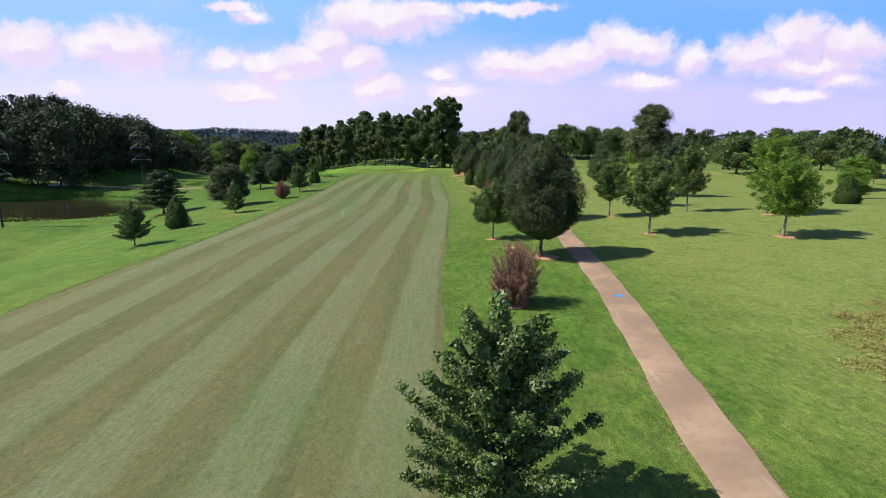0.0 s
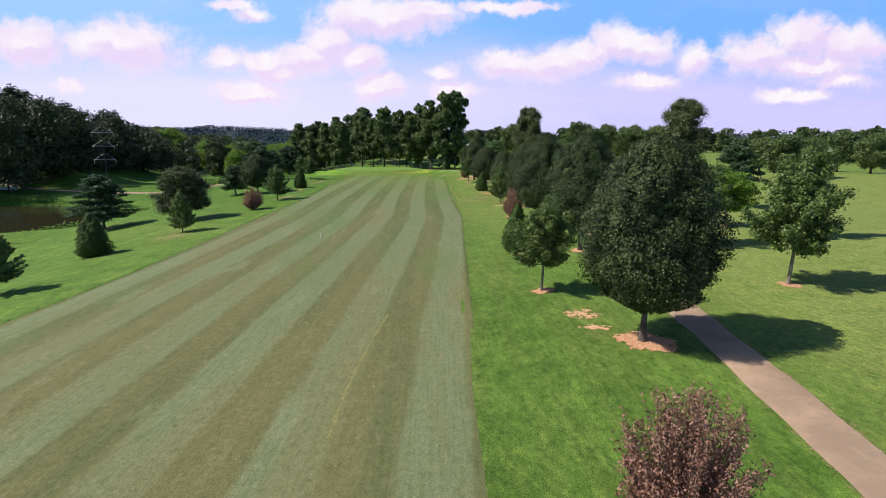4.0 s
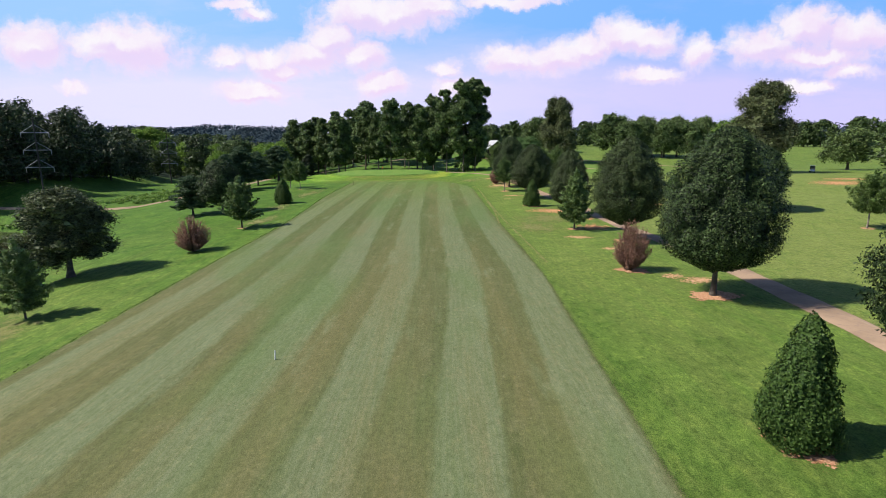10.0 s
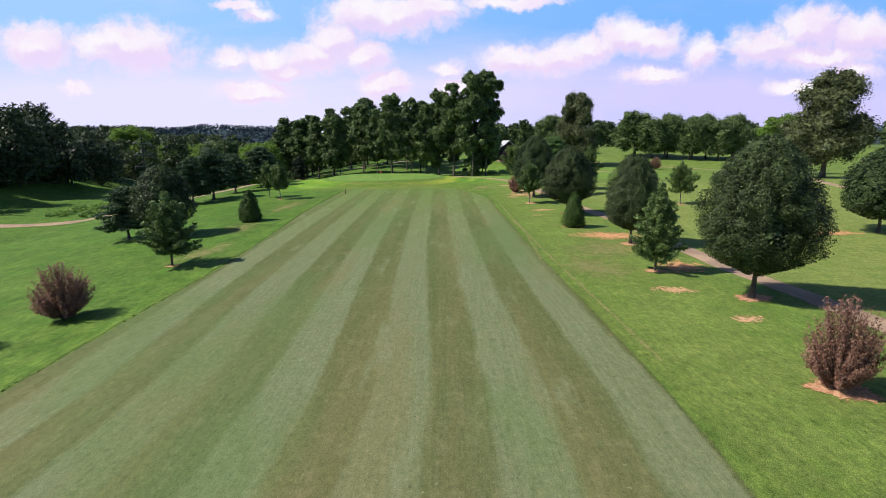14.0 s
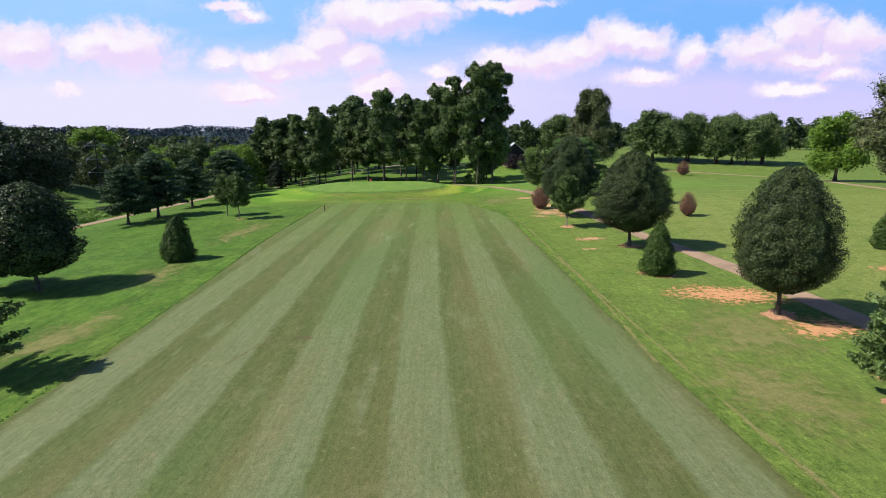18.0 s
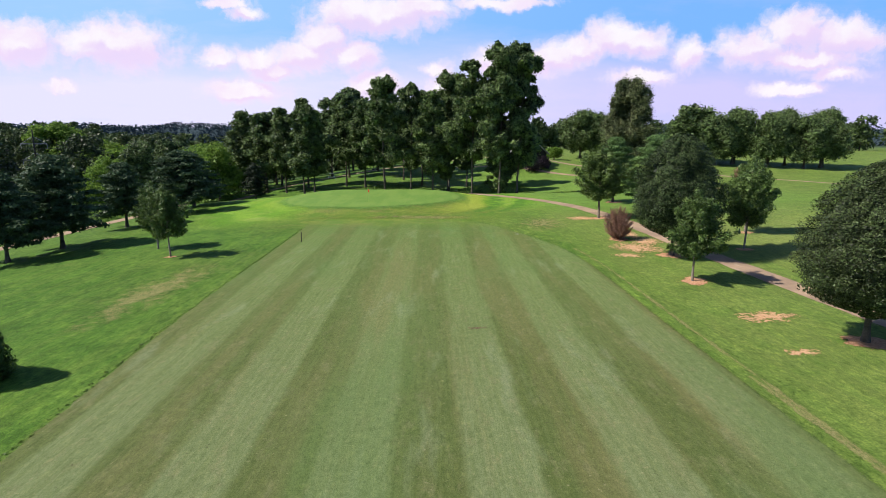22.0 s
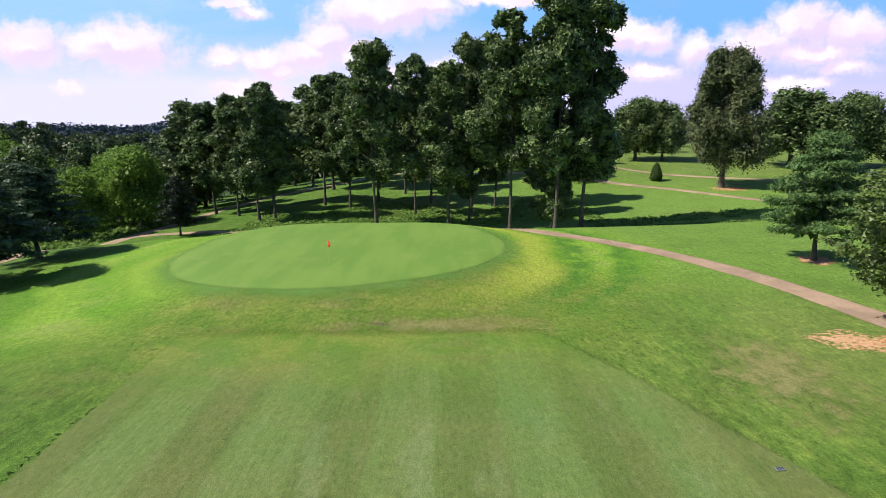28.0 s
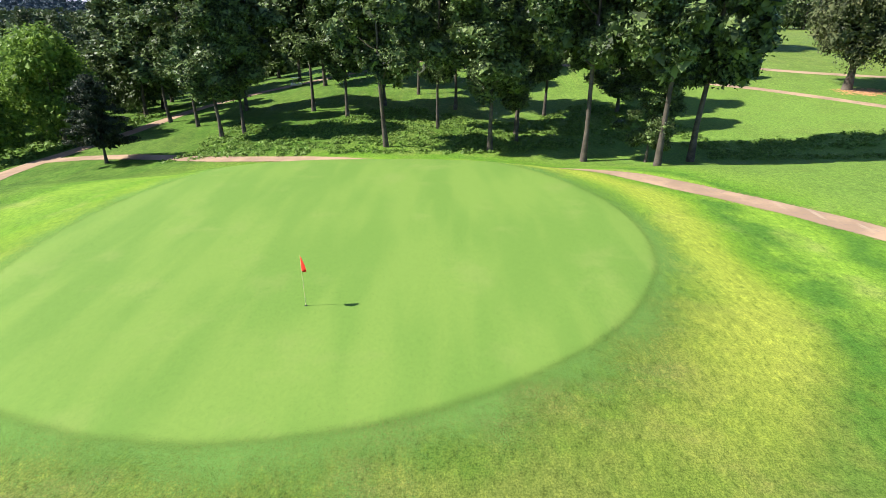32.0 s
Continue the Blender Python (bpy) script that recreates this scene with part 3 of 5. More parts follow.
def tube(points, radii, sides=7):
    """Verts and quads of a round, tapering stem along points."""
    points, radii = np.asarray(points, float), np.asarray(radii, float)
    n = len(points)
    along = np.gradient(points, axis=0)
    along /= np.linalg.norm(along, axis=1)[:, None] + 1e-9
    side = np.cross(along, (0.31, 0.95, 0.05))
    side /= np.linalg.norm(side, axis=1)[:, None] + 1e-9
    other = np.cross(along, side)
    t = np.linspace(0, 2 * math.pi, sides, endpoint=False)
    ring = points[:, None] + radii[:, None, None] * (np.cos(t)[None, :, None] * side[:, None] + np.sin(t)[None, :, None] * other[:, None])
    faces = [(i * sides + j, i * sides + (j + 1) % sides, (i + 1) * sides + (j + 1) % sides, (i + 1) * sides + j)
             for i in range(n - 1) for j in range(sides)]
    return ring.reshape(-1, 3), np.array(faces)


def join(pieces):
    verts, faces, base = [], [], 0
    for v, f in pieces:
        verts.append(v)
        faces.append(np.asarray(f) + base)
        base += len(v)
    return np.concatenate(verts), np.concatenate(faces)


def box(bm, x, y, z, dx, dy, dz, bevel=0.0):
    """A box from its middle and its full sizes, its edges softened."""
    made = bmesh.ops.create_cube(bm, size=1.0)["verts"]
    bmesh.ops.scale(bm, verts=made, vec=(dx, dy, dz))
    bmesh.ops.translate(bm, verts=made, vec=(x, y, z))
    if bevel:
        edges = list({e for v in made for e in v.link_edges})
        bmesh.ops.bevel(bm, geom=edges, offset=bevel, segments=2, affect="EDGES", profile=0.5)
    return bm


# ---------------------------------------------------------------- ground
def steps(lo, hi, near, *outer):
    inner = np.arange(lo, hi + 1e-6, near)
    a, b = [], []
    p, q, s = lo, hi, near
    while p > -outer[0] or q < outer[1]:
        s *= 1.16
        p, q = p - s, q + s
        a.append(p), b.append(q)
    return np.concatenate([a[::-1], inner, b])


def green_gap(x, y):
    """Metres outward from the rim of the putting green, about."""
    dx, dy = x + 22.5, y - 210.3
    a = np.arctan2(dy, dx)
    rim = green_rim(a)
    return np.hypot(dx, dy) - rim


def green_rim(a):
    return 15.7 + 0.65 * np.cos(2 * a + math.pi) + 0.5 * np.cos(3 * a + 0.6) + 0.35 * np.sin(a)


v, f = sheet(steps(-135, 75, 1.5, 2600, 2600), steps(-45, 335, 1.5, 1500, 3200), lambda x, y: (x, y, land(x, y)))
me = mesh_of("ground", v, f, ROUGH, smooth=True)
attribute(me, "green_ring", np.clip(green_gap(v[:, 0], v[:, 1]), -5, 60))
around = np.arctan2(v[:, 1] - 210.3, v[:, 0] + 22.5)
attribute(me, "lime", np.clip(sstep(-1.15, -0.5, around) * sstep(1.7, 0.9, around) + 0.3 * sstep(2.2, 2.7, np.abs(around)), 0, 1))
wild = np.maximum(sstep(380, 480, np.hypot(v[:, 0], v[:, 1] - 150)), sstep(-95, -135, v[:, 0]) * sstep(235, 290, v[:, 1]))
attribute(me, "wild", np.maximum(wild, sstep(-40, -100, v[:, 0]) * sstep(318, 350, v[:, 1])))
attribute(me, "dryness", np.clip((v[:, 0] - 16) / 12, 0, 0.75) * (1 - 0.6 * sstep(165, 195, v[:, 1])) + 0.40 * sstep(3, 8, v[:, 0]) * sstep(20, 14, v[:, 0]) * sstep(25, 80, v[:, 1]) * sstep(206, 180, v[:, 1]))
attribute(me, "front", sstep(1.05, 0.6, np.abs(around + 1.25)))
attribute(me, "fresh", sstep(183, 203, v[:, 1]) * sstep(-12, 4, v[:, 0]) * sstep(75, 45, v[:, 0]) * sstep(300, 262, v[:, 1]))
attribute(me, "watered", sstep(2, 4, v[:, 0]) * sstep(17, 11, v[:, 0]) * sstep(95, 45, v[:, 1]))
ground = tagged(new("ground", me), "mown rough grass with dry patches", "grass", kind="structure")

LEFT = ([-60, 0, 20, 38, 60, 80, 105, 121, 134, 146, 173, 186, 192], [-28.5, -28.3, -28, -26.2, -26, -26.1, -25.8, -26.6, -27.4, -28, -28.1, -28.6, -29.5])
RIGHT = ([-60, 0, 30, 56, 78, 95, 115, 150, 160, 168, 176, 184, 188, 192], [2.7, 3.1, 3.9, 4.9, 5.6, 5.1, 4.4, 4.0, 3.9, 2.2, -0.7, -4.1, -6.4, -8.8])


def smooth_edge(table, y):
    return sum(np.interp(y + d, *table) for d in (-5, -2.5, 0, 2.5, 5)) / 5


def fairway_xy(u, y):
    l, r = smooth_edge(LEFT, y), smooth_edge(RIGHT, y)
    wob = 0.10 * np.sin(y * 1.7) + 0.08 * np.sin(y * 3.9 + 1)
    return l + wob + (r + 0.7 - l - wob) * u


vs = np.arange(-60, 191.1, 0.75)
v, f = sheet(np.r_[0, 0.008, 0.02, np.linspace(0.04, 0.92, 34), 0.94, 0.96, 0.98, 1], vs, lambda u, y: (fairway_xy(u, y), y, land(fairway_xy(u, y), y) + 0.03 - 0.02 * sstep(0.93, 0.97, u)))
me = mesh_of("fairway", v, f, FAIRWAY, smooth=True)
attribute(me, "across", v[:, 0] - np.interp(v[:, 1], [-60, 0, 30, 56, 78, 95, 115, 150, 192], [2.7, 3.1, 3.9, 5.0, 5.8, 5.0, 4.4, 4.0, 3.8]))
attribute(me, "green_ring", np.clip(green_gap(v[:, 0], v[:, 1]), -5, 60))
around_f = np.arctan2(v[:, 1] - 210.3, v[:, 0] + 22.5)
attribute(me, "front", sstep(1.05, 0.6, np.abs(around_f + 1.25)))
attribute(me, "lime", np.clip(sstep(-1.15, -0.5, around_f), 0, 1))
attribute(me, "dryness", np.clip((v[:, 0] - 16) / 12, 0, 0.75))
gap_r = smooth_edge(RIGHT, v[:, 1]) + 0.7 - v[:, 0]
soft = np.interp(v[:, 1], [-60, 20, 60, 110, 165, 190], [0.9, 0.9, 1.8, 1.2, 1.6, 3.0])
attribute(me, "rim", np.maximum(np.clip(1 - gap_r / soft, 0, 1), np.maximum(np.clip(0.66 - (v[:, 0] - smooth_edge(LEFT, v[:, 1])) / 0.5, 0, 0.66), np.clip((v[:, 1] - 183.5) / 6.5, 0, 1))))
tagged(new("fairway", me), "fairway mown in light and dark stripes", "fairway", kind="structure")

ang = np.linspace(0, 2 * math.pi, 121)


def disc(r0, r1, rings, lift):
    def at(a, k):
        r = green_rim(a) + r0 + (r1 - r0) * k if r0 > 0 else (green_rim(a) + r1) * k
        x, y = -22.5 + r * np.cos(a), 210.3 + r * np.sin(a)
        return x, y, land(x, y) + lift
    return sheet(ang, np.linspace(0, 1, rings), at)


v, f = disc(0.6, 4.0, 7, 0.035)
me = mesh_of("green_collar", v, f, COLLAR, True)
attribute(me, "rim", np.repeat(np.linspace(0.15, 1, 7), len(ang)))
tagged(new("green_collar", me), "darker collar of grass round the putting green", "grass", kind="structure")
v, f = disc(0, 2.3, 30, 0.05)
me = mesh_of("putting_green", v, f, GREEN, True)
attribute(me, "rim", np.clip(green_gap(v[:, 0], v[:, 1]) / 2.3, 0, 1))
tagged(new("putting_green", me), "smooth closely cut putting green on a low mound", "green", kind="structure")

# pond
v, f = sheet(np.linspace(0, 2 * math.pi, 65), np.linspace(0, 1, 8),
             lambda a, k: (POND[0] + POND[2] * 1.1 * k * np.cos(a), POND[1] + POND[3] * 1.1 * k * np.sin(a), WATER + 0 * a))
m, n = material("pond_water")
ripple = n.noise(n.vec("MULTIPLY", place(n), (0.6, 1.6, 1)), 1.5, 4.0)
finish(n, surface(n, (0.030, 0.028, 0.014), 0.10, ripple, 0.15, 0.05, spec=0.5))
tagged(new("pond", mesh_of("pond", v, f, m, True)), "still brown pond water reflecting the trees", "pond", kind="structure")


# ---------------------------------------------------------------- paths
def ribbon(name, xs, ys, width, lift, mat, label, cat="path", kind="structure", rim=False, shift=0.0):
    """A strip laid over the ground along a smooth line."""
    xs, ys = np.array(xs, float), np.array(ys, float)
    k = np.r_[0, np.cumsum(np.hypot(np.diff(xs), np.diff(ys)))]
    s = np.arange(0, k[-1], 0.6)
    px, py = np.interp(s, k, xs), np.interp(s, k, ys)
    w = 13
    for _ in range(2):
        ends = np.r_[np.full(w // 2, px[0]), px, np.full(w // 2, px[-1])], np.r_[np.full(w // 2, py[0]), py, np.full(w // 2, py[-1])]
        px, py = (np.convolve(e, np.ones(w) / w, "valid") for e in ends)
    tx, ty = np.gradient(px), np.gradient(py)
    l = np.hypot(tx, ty) + 1e-9
    nx, ny = ty / l, -tx / l
    us = np.linspace(-1, 1, 9)

    def at(u, i):
        i = i.astype(int)
        half = width / 2 * (1 + 0.04 * np.sin(i * 0.31) + 0.03 * np.sin(i * 0.83 + 1))
        x, y = px[i] + nx[i] * (u * half + shift), py[i] + ny[i] * (u * half + shift)
        return x, y, land(x, y) + lift - 0.035 * np.abs(u) ** 6 * (not rim)
    v, f = sheet(us, np.arange(len(s)), at)
    me = mesh_of(name, v, f, mat, True)
    if rim:
        attribute(me, "rim", np.abs(np.tile(us, len(s))))
    return tagged(new(name, me), label, cat, kind=kind)


MAIN_X, MAIN_Y = [10.5, 13.2, 14.1, 15.0, 16.3, 17.4, 18.1, 19.5, 21.5, 22.6, 22.4, 21.6, 20.4, 19.6, 18.0, 17.2, 16.2, 15.6, 15.2, 14.4, 13.0, 9.0, 5.0, 0.4, -6, -15.5, -26, -36, -44, -52, -59, -69], \
                 [-45, -11.4, -4.5, 2, 11, 21.6, 31.8, 45, 65, 82, 92, 104, 120, 134, 143, 151, 160, 168, 178, 188, 198, 209, 215, 220.5, 227, 234.5, 238.5, 240, 241.5, 245, 247.5, 249]
ribbon("cart_path_edge", MAIN_X, MAIN_Y, 2.9, 0.022, DUST, "worn sandy verge along the cart path", "verge", rim=True)
ribbon("cart_path", MAIN_X, MAIN_Y, 2.25, 0.06, PATHWAY, "worn pinkish concrete cart path")
LX, LY = [-150, -122, -100, -86, -76, -70, -67.5, -66.5, -65.4, -65.4, -67.5, -68.6, -67.3, -65.5, -65, -63, -57, -48, -38, -22, -4, 12, 40], \
         [160, 157, 153, 150, 153, 162, 178, 195, 210, 223, 236, 246, 254, 264, 275, 287, 298, 305, 313, 325, 338, 352, 390]
ribbon("cart_path", LX, LY, 3.4, 0.06, PATHWAY, "worn grey-pink cart path beside the woods")
ribbon("cart_path", [-6, 5.7, 17.8, 30, 36, 42, 48, 56], [310, 296, 285, 277, 273, 263, 247, 225], 1.8, 0.06, PATHWAY, "narrow pale cart path across the far rough")
ribbon("cart_path", [10, 26, 40, 52, 66, 90, 94, 96, 82, 76], [306, 297, 290, 281, 274, 252, 240, 222, 184, 160], 2.2, 0.06, PATHWAY, "pale cart path under the far trees")


def patch(x, y, rx, ry, mat, label, turn=0.0, lift=0.026, cat="bare ground", name="bare_patch"):
    """An uneven patch of ground laid over the turf."""
    ph = x * 1.3 + y * 0.7

    def at(a, k):
        r = k * (1 + 0.16 * np.sin(2 * a + ph) + 0.10 * np.sin(5 * a + ph * 2))
        dx, dy = rx * r * np.cos(a), ry * r * np.sin(a)
        px, py = x + dx * math.cos(turn) - dy * math.sin(turn), y + dx * math.sin(turn) + dy * math.cos(turn)
        return px, py, land(px, py) + lift
    v, f = sheet(np.linspace(0, 2 * math.pi, 33), np.linspace(0, 1, 7), at)
    me = mesh_of(name, v, f, mat, True)
    attribute(me, "rim", np.repeat(np.linspace(0, 1, 7), 33))
    return tagged(new(name, me), label, cat, kind="structure")


# ---------------------------------------------------------------- trees
def leaves(lobes, count, size, rng, shell=0.35, lift=0.25, ragged_=0.10, order=1.0, three=False, slim=1.0):
    """Leaves or leaf clumps, four-cornered or three-cornered, thick in the outer shell of the lobes (rows of centre and half sizes)."""
    lobes = np.asarray(lobes, float)
    w = (lobes[:, 3] * lobes[:, 5]) ** 0.9
    k = rng.choice(len(lobes), count, p=w / w.sum())
    d = rng.normal(size=(count, 3))
    d /= np.linalg.norm(d, axis=1)[:, None]
    r = 1 - shell * rng.random(count) ** 1.6 + ragged_ * rng.normal(size=count)
    p = lobes[k, :3] + d * lobes[k, 3:] * r[:, None]
    nrm = d * 0.8 * order + rng.normal(size=(count, 3)) * 0.55 + (0, 0, lift)
    nrm /= np.linalg.norm(nrm, axis=1)[:, None]
    t = np.cross(nrm, rng.normal(size=(count, 3)))
    t /= np.linalg.norm(t, axis=1)[:, None] + 1e-9
    b = np.cross(nrm, t)
    s = (size * (0.6 + 0.8 * rng.random(count)))[:, None]
    v = np.stack([p - t * s * 0.55, p + b * s * 0.34 + nrm * s * 0.08, p + t * s * 0.6 - nrm * s * 0.14, p - b * s * 0.34 + nrm * s * 0.08], 1)
    if three:
        b = b * slim
        v = np.stack([p - t * s * 0.6 - b * s * 0.36, p + t * s * 0.7 - nrm * s * 0.16, p + b * s * 0.62 + nrm * s * 0.1], 1)
    k = v.shape[1]
    return v.reshape(-1, 3), np.arange(count * k).reshape(-1, k)


def crown_lobes(rng, radius, low, high, us, rs, count, size, spread=0.66, squash=0.85):
    u = (np.arange(count) + rng.random(count)) / count
    prof = np.interp(u, us, rs)
    a = np.arange(count) * 2.399 + rng.random(count) * 0.9
    r = radius * prof * spread * np.sqrt(0.35 + 0.65 * rng.random(count))
    s = radius * size * (0.65 + 0.7 * rng.random(count)) * (0.45 + 0.55 * prof)
    z = low + (high - low) * u
    lob = np.stack([r * np.cos(a), r * np.sin(a), np.clip(z, low + s * 0.5 * squash, high - s * 0.75 * squash), s, s, s * squash], 1)
    core = [[0, 0, low + (high - low) * q, radius * p * 0.62, radius * p * 0.62, (high - low) * 0.16] for q, p in zip(np.linspace(0.15, 0.85, 5), np.interp(np.linspace(0.15, 0.85, 5), us, rs))]
    return np.concatenate([lob, core])


def bough_lobes(rng, radius, low, high, us, rs, boughs=15, per=7, loose=0.0, big=0.30, upright=0.78):
    """Lobes gathered into boughs of very different sizes, with gaps between them."""
    lob = []
    for b in range(boughs):
        u = (b + rng.random()) / boughs
        prof = float(np.interp(u, us, rs))
        a = b * 2.399 + rng.normal() * 0.5
        size = radius * (big + 0.26 * rng.random()) * (0.55 + 0.45 * prof)
        out = max(radius * prof * (1.0 + loose * rng.normal()) - size * 0.95, 0.0) * (0.55 + 0.45 * rng.random())
        mid = np.array([out * math.cos(a), out * math.sin(a), np.clip(low + (high - low) * u, low + size * 0.6, high - size * 0.8)])
        for _ in range(per):
            d = rng.normal(size=3) + (0.35 * math.cos(a), 0.35 * math.sin(a), 0.25)
            d /= np.linalg.norm(d)
            r = size * (0.38 + 0.26 * rng.random())
            lob.append([*(mid + d * size * 0.66 * np.array([1, 1, upright])), r, r, r * upright])
        lob.append([*mid, size * 0.7, size * 0.7, size * 0.55])
    return np.array(lob)


def stem(rng, height, r0, lean=0.02, wander=0.02, limbs=6, low=0.35, reach=0.35, sides=8, fork=0.0):
    """A tapering trunk with a flare at the foot, and limbs that rise from it."""
    n = 9
    t = np.linspace(0, 1, n)
    drift = np.cumsum(rng.normal(size=(n, 2)) * wander * height / n, axis=0)
    pts = np.stack([drift[:, 0] + lean * height * t, drift[:, 1], height * t - 0.15], 1)
    pts[0, :2] = pts[1, :2] * 0.3
    rad = r0 * (1 - 0.82 * t ** 0.9)
    rad[0] *= 1.45
    pieces = [tube(pts, rad, sides)]
    for i in range(limbs):
        k = low + (0.92 - low) * (i + rng.random() * 0.6) / max(limbs, 1)
        base = np.array([np.interp(k, t, pts[:, j]) for j in range(3)])
        a = i * 2.4 + rng.random()
        out = reach * height * (1 - 0.6 * (k - low)) * (0.7 + 0.5 * rng.random())
        q = np.linspace(0, 1, 5)[:, None]
        way = np.array([math.cos(a), math.sin(a), 0.0])
        limb = base + way * out * q + np.array([0, 0, 1.0]) * out * (0.55 * q + 0.35 * q * q)
        limb += rng.normal(size=(5, 3)) * 0.02 * out * q
        pieces.append(tube(limb, np.interp(k, t, rad) * 0.55 * (1 - 0.85 * q[:, 0]), 5))
    return join(pieces)


def make_tree(name, trunk, trunk_mat, crown, crown_mat, label, category="tree"):
    root = tagged(new(name), label, category)
    child("trunk", mesh_of("trunk", *trunk, trunk_mat, True), root)
    child("crown", mesh_of("crown", *crown, crown_mat), root)
    return root


def egg_crown(rng, radius, low, high, us, rs, count, size, lumps=300, amp=0.17, depth=0.36):
    """Leaves packed in the skin of one closed, egg-shaped crown whose surface is broken up by small boughs."""
    grid = np.linspace(0, 1, 200)
    share = np.cumsum(np.interp(grid, us, rs) + 0.12)
    u = np.interp(rng.random(count) * share[-1], share, grid)
    a = rng.random(count) * 2 * math.pi
    lu, la = rng.random(lumps), rng.random(lumps) * 2 * math.pi
    wide, tall_ = 0.17 * (0.6 + 0.8 * rng.random(lumps)), 0.060 * (0.6 + 0.9 * rng.random(lumps))
    bump = np.zeros(count)
    for k in range(lumps):
        da = np.abs((a - la[k] + math.pi) % (2 * math.pi) - math.pi)
        bump = np.maximum(bump, np.exp(-(da / wide[k]) ** 2 - ((u - lu[k]) / tall_[k]) ** 2))
    prof = np.interp(u, us, rs)
    broad_ = sum(np.sin(k * a + q) * np.sin(k * 2.2 * u + q * 2) for k, q in ((2, rng.random() * 6), (3, rng.random() * 6), (5, rng.random() * 6)))
    skin = 1 - amp + 2 * amp * bump + 0.08 * broad_ - depth * rng.random(count) ** 1.8 + 0.04 * rng.normal(size=count)
    r = radius * prof * skin
    p = np.stack([r * np.cos(a), r * np.sin(a), low + (high - low) * (u + 0.03 * (bump - 0.5))], 1)
    steep = np.interp(u, [0, .12, .35, .7, 1], [-.9, -.35, .15, .55, 1.3])
    out = np.stack([np.cos(a), np.sin(a), steep], 1)
    out /= np.linalg.norm(out, axis=1)[:, None]
    nrm = out * 1.0 + rng.normal(size=(count, 3)) * 0.45 + (0, 0, 0.1)
    nrm /= np.linalg.norm(nrm, axis=1)[:, None]
    t = np.cross(nrm, rng.normal(size=(count, 3)))
    t /= np.linalg.norm(t, axis=1)[:, None] + 1e-9
    b = np.cross(nrm, t)
    s = (size * (0.6 + 0.8 * rng.random(count)))[:, None]
    v = np.stack([p - t * s * 0.6 - b * s * 0.34, p + t * s * 0.7 - nrm * s * 0.16, p + b * s * 0.58 + nrm * s * 0.1], 1)
    return v.reshape(-1, 3), np.arange(count * 3).reshape(-1, 3)


def pear_tree(seed, count=100000, size=0.086):
    rng = np.random.default_rng(seed)
    us, rs = [0, .06, .14, .28, .48, .68, .83, .93, 1], [.30, .64, .87, 1, .97, .82, .60, .37, .12]
    out = join([egg_crown(rng, 3.08, 1.9, 11.1, us, rs, count, size), egg_crown(rng, 2.45, 2.4, 10.2, us, rs, 9000, 0.42, 60, 0.1, 0.5)])
    return make_tree("pear_tree", stem(rng, 8.5, 0.175, 0.02, 0.03, 8, 0.2, 0.22), BARK, out, PEAR, "dense dark-green rounded pear tree with a short trunk")


def young_tree(seed, mat, count=25000, size=0.074, name="young_maple"):
    rng = np.random.default_rng(seed)
    lob, pieces = [], []
    for i in range(46):
        u = (i + rng.random() * 0.8) / 46
        a, z0 = i * 2.399 + rng.random() * 0.6, 1.35 + 2.7 * u
        l = 1.62 * np.interp(u, [0, .2, .5, .8, 1], [.78, 1, .86, .55, .25]) * (0.62 + 0.62 * rng.random())
        rise = 0.28 + 0.75 * u
        q = np.linspace(0, 1, 5)[:, None]
        way = np.array([math.cos(a), math.sin(a), 0.0])
        limb = np.array([0, 0, z0]) + way * l * q + np.array([0, 0, 1.0]) * l * rise * (0.5 * q + 0.5 * q * q)
        pieces.append(tube(limb, 0.022 * (1 - 0.8 * q[:, 0]) * (1.2 - 0.6 * u), 4))
        for k in (0.35, 0.55, 0.75, 0.95):
            p = [np.interp(k, q[:, 0], limb[:, j]) for j in range(3)]
            r = 0.36 * (1.15 - 0.5 * k) * (0.7 + 0.55 * rng.random())
            lob.append([p[0], p[1], p[2], r, r, r * 0.85])
    for k in np.linspace(3.9, 4.85, 4):
        lob.append([rng.normal() * 0.08, rng.normal() * 0.08, k, 0.26, 0.26, 0.3])
    t = np.linspace(0, 1, 8)
    trunk = join([tube(np.stack([0.04 * np.sin(5 * t), 0.03 * np.cos(4 * t), 4.6 * t - 0.1], 1), 0.07 * (1.08 - t), 8)] + pieces)
    out = join([leaves(lob, count, size, rng, 0.7, 0.4, 0.16, three=True), leaves(np.asarray(lob) * (1, 1, 1, .7, .7, .7), 700, 0.22, rng, three=True)])
    return make_tree(name, trunk, BARK_PALE, out, mat, "slim young maple with an open green crown")


def cone_tree(seed):
    rng = np.random.default_rng(seed)
    us, rs = [0, .05, .16, .40, .68, .88, 1], [.74, .94, 1, .88, .62, .36, .08]
    out = join([egg_crown(rng, 1.34, 0.05, 4.75, us, rs, 15000, 0.085, 140, 0.10, 0.25), egg_crown(rng, 1.1, 0.1, 4.4, us, rs, 1600, 0.3, 40, 0.1, 0.4)])
    return make_tree("cone_evergreen", stem(rng, 3.5, 0.09, 0, 0.01, 0), BARK, out, CONE, "clipped cone-shaped evergreen reaching the ground", "shrub")


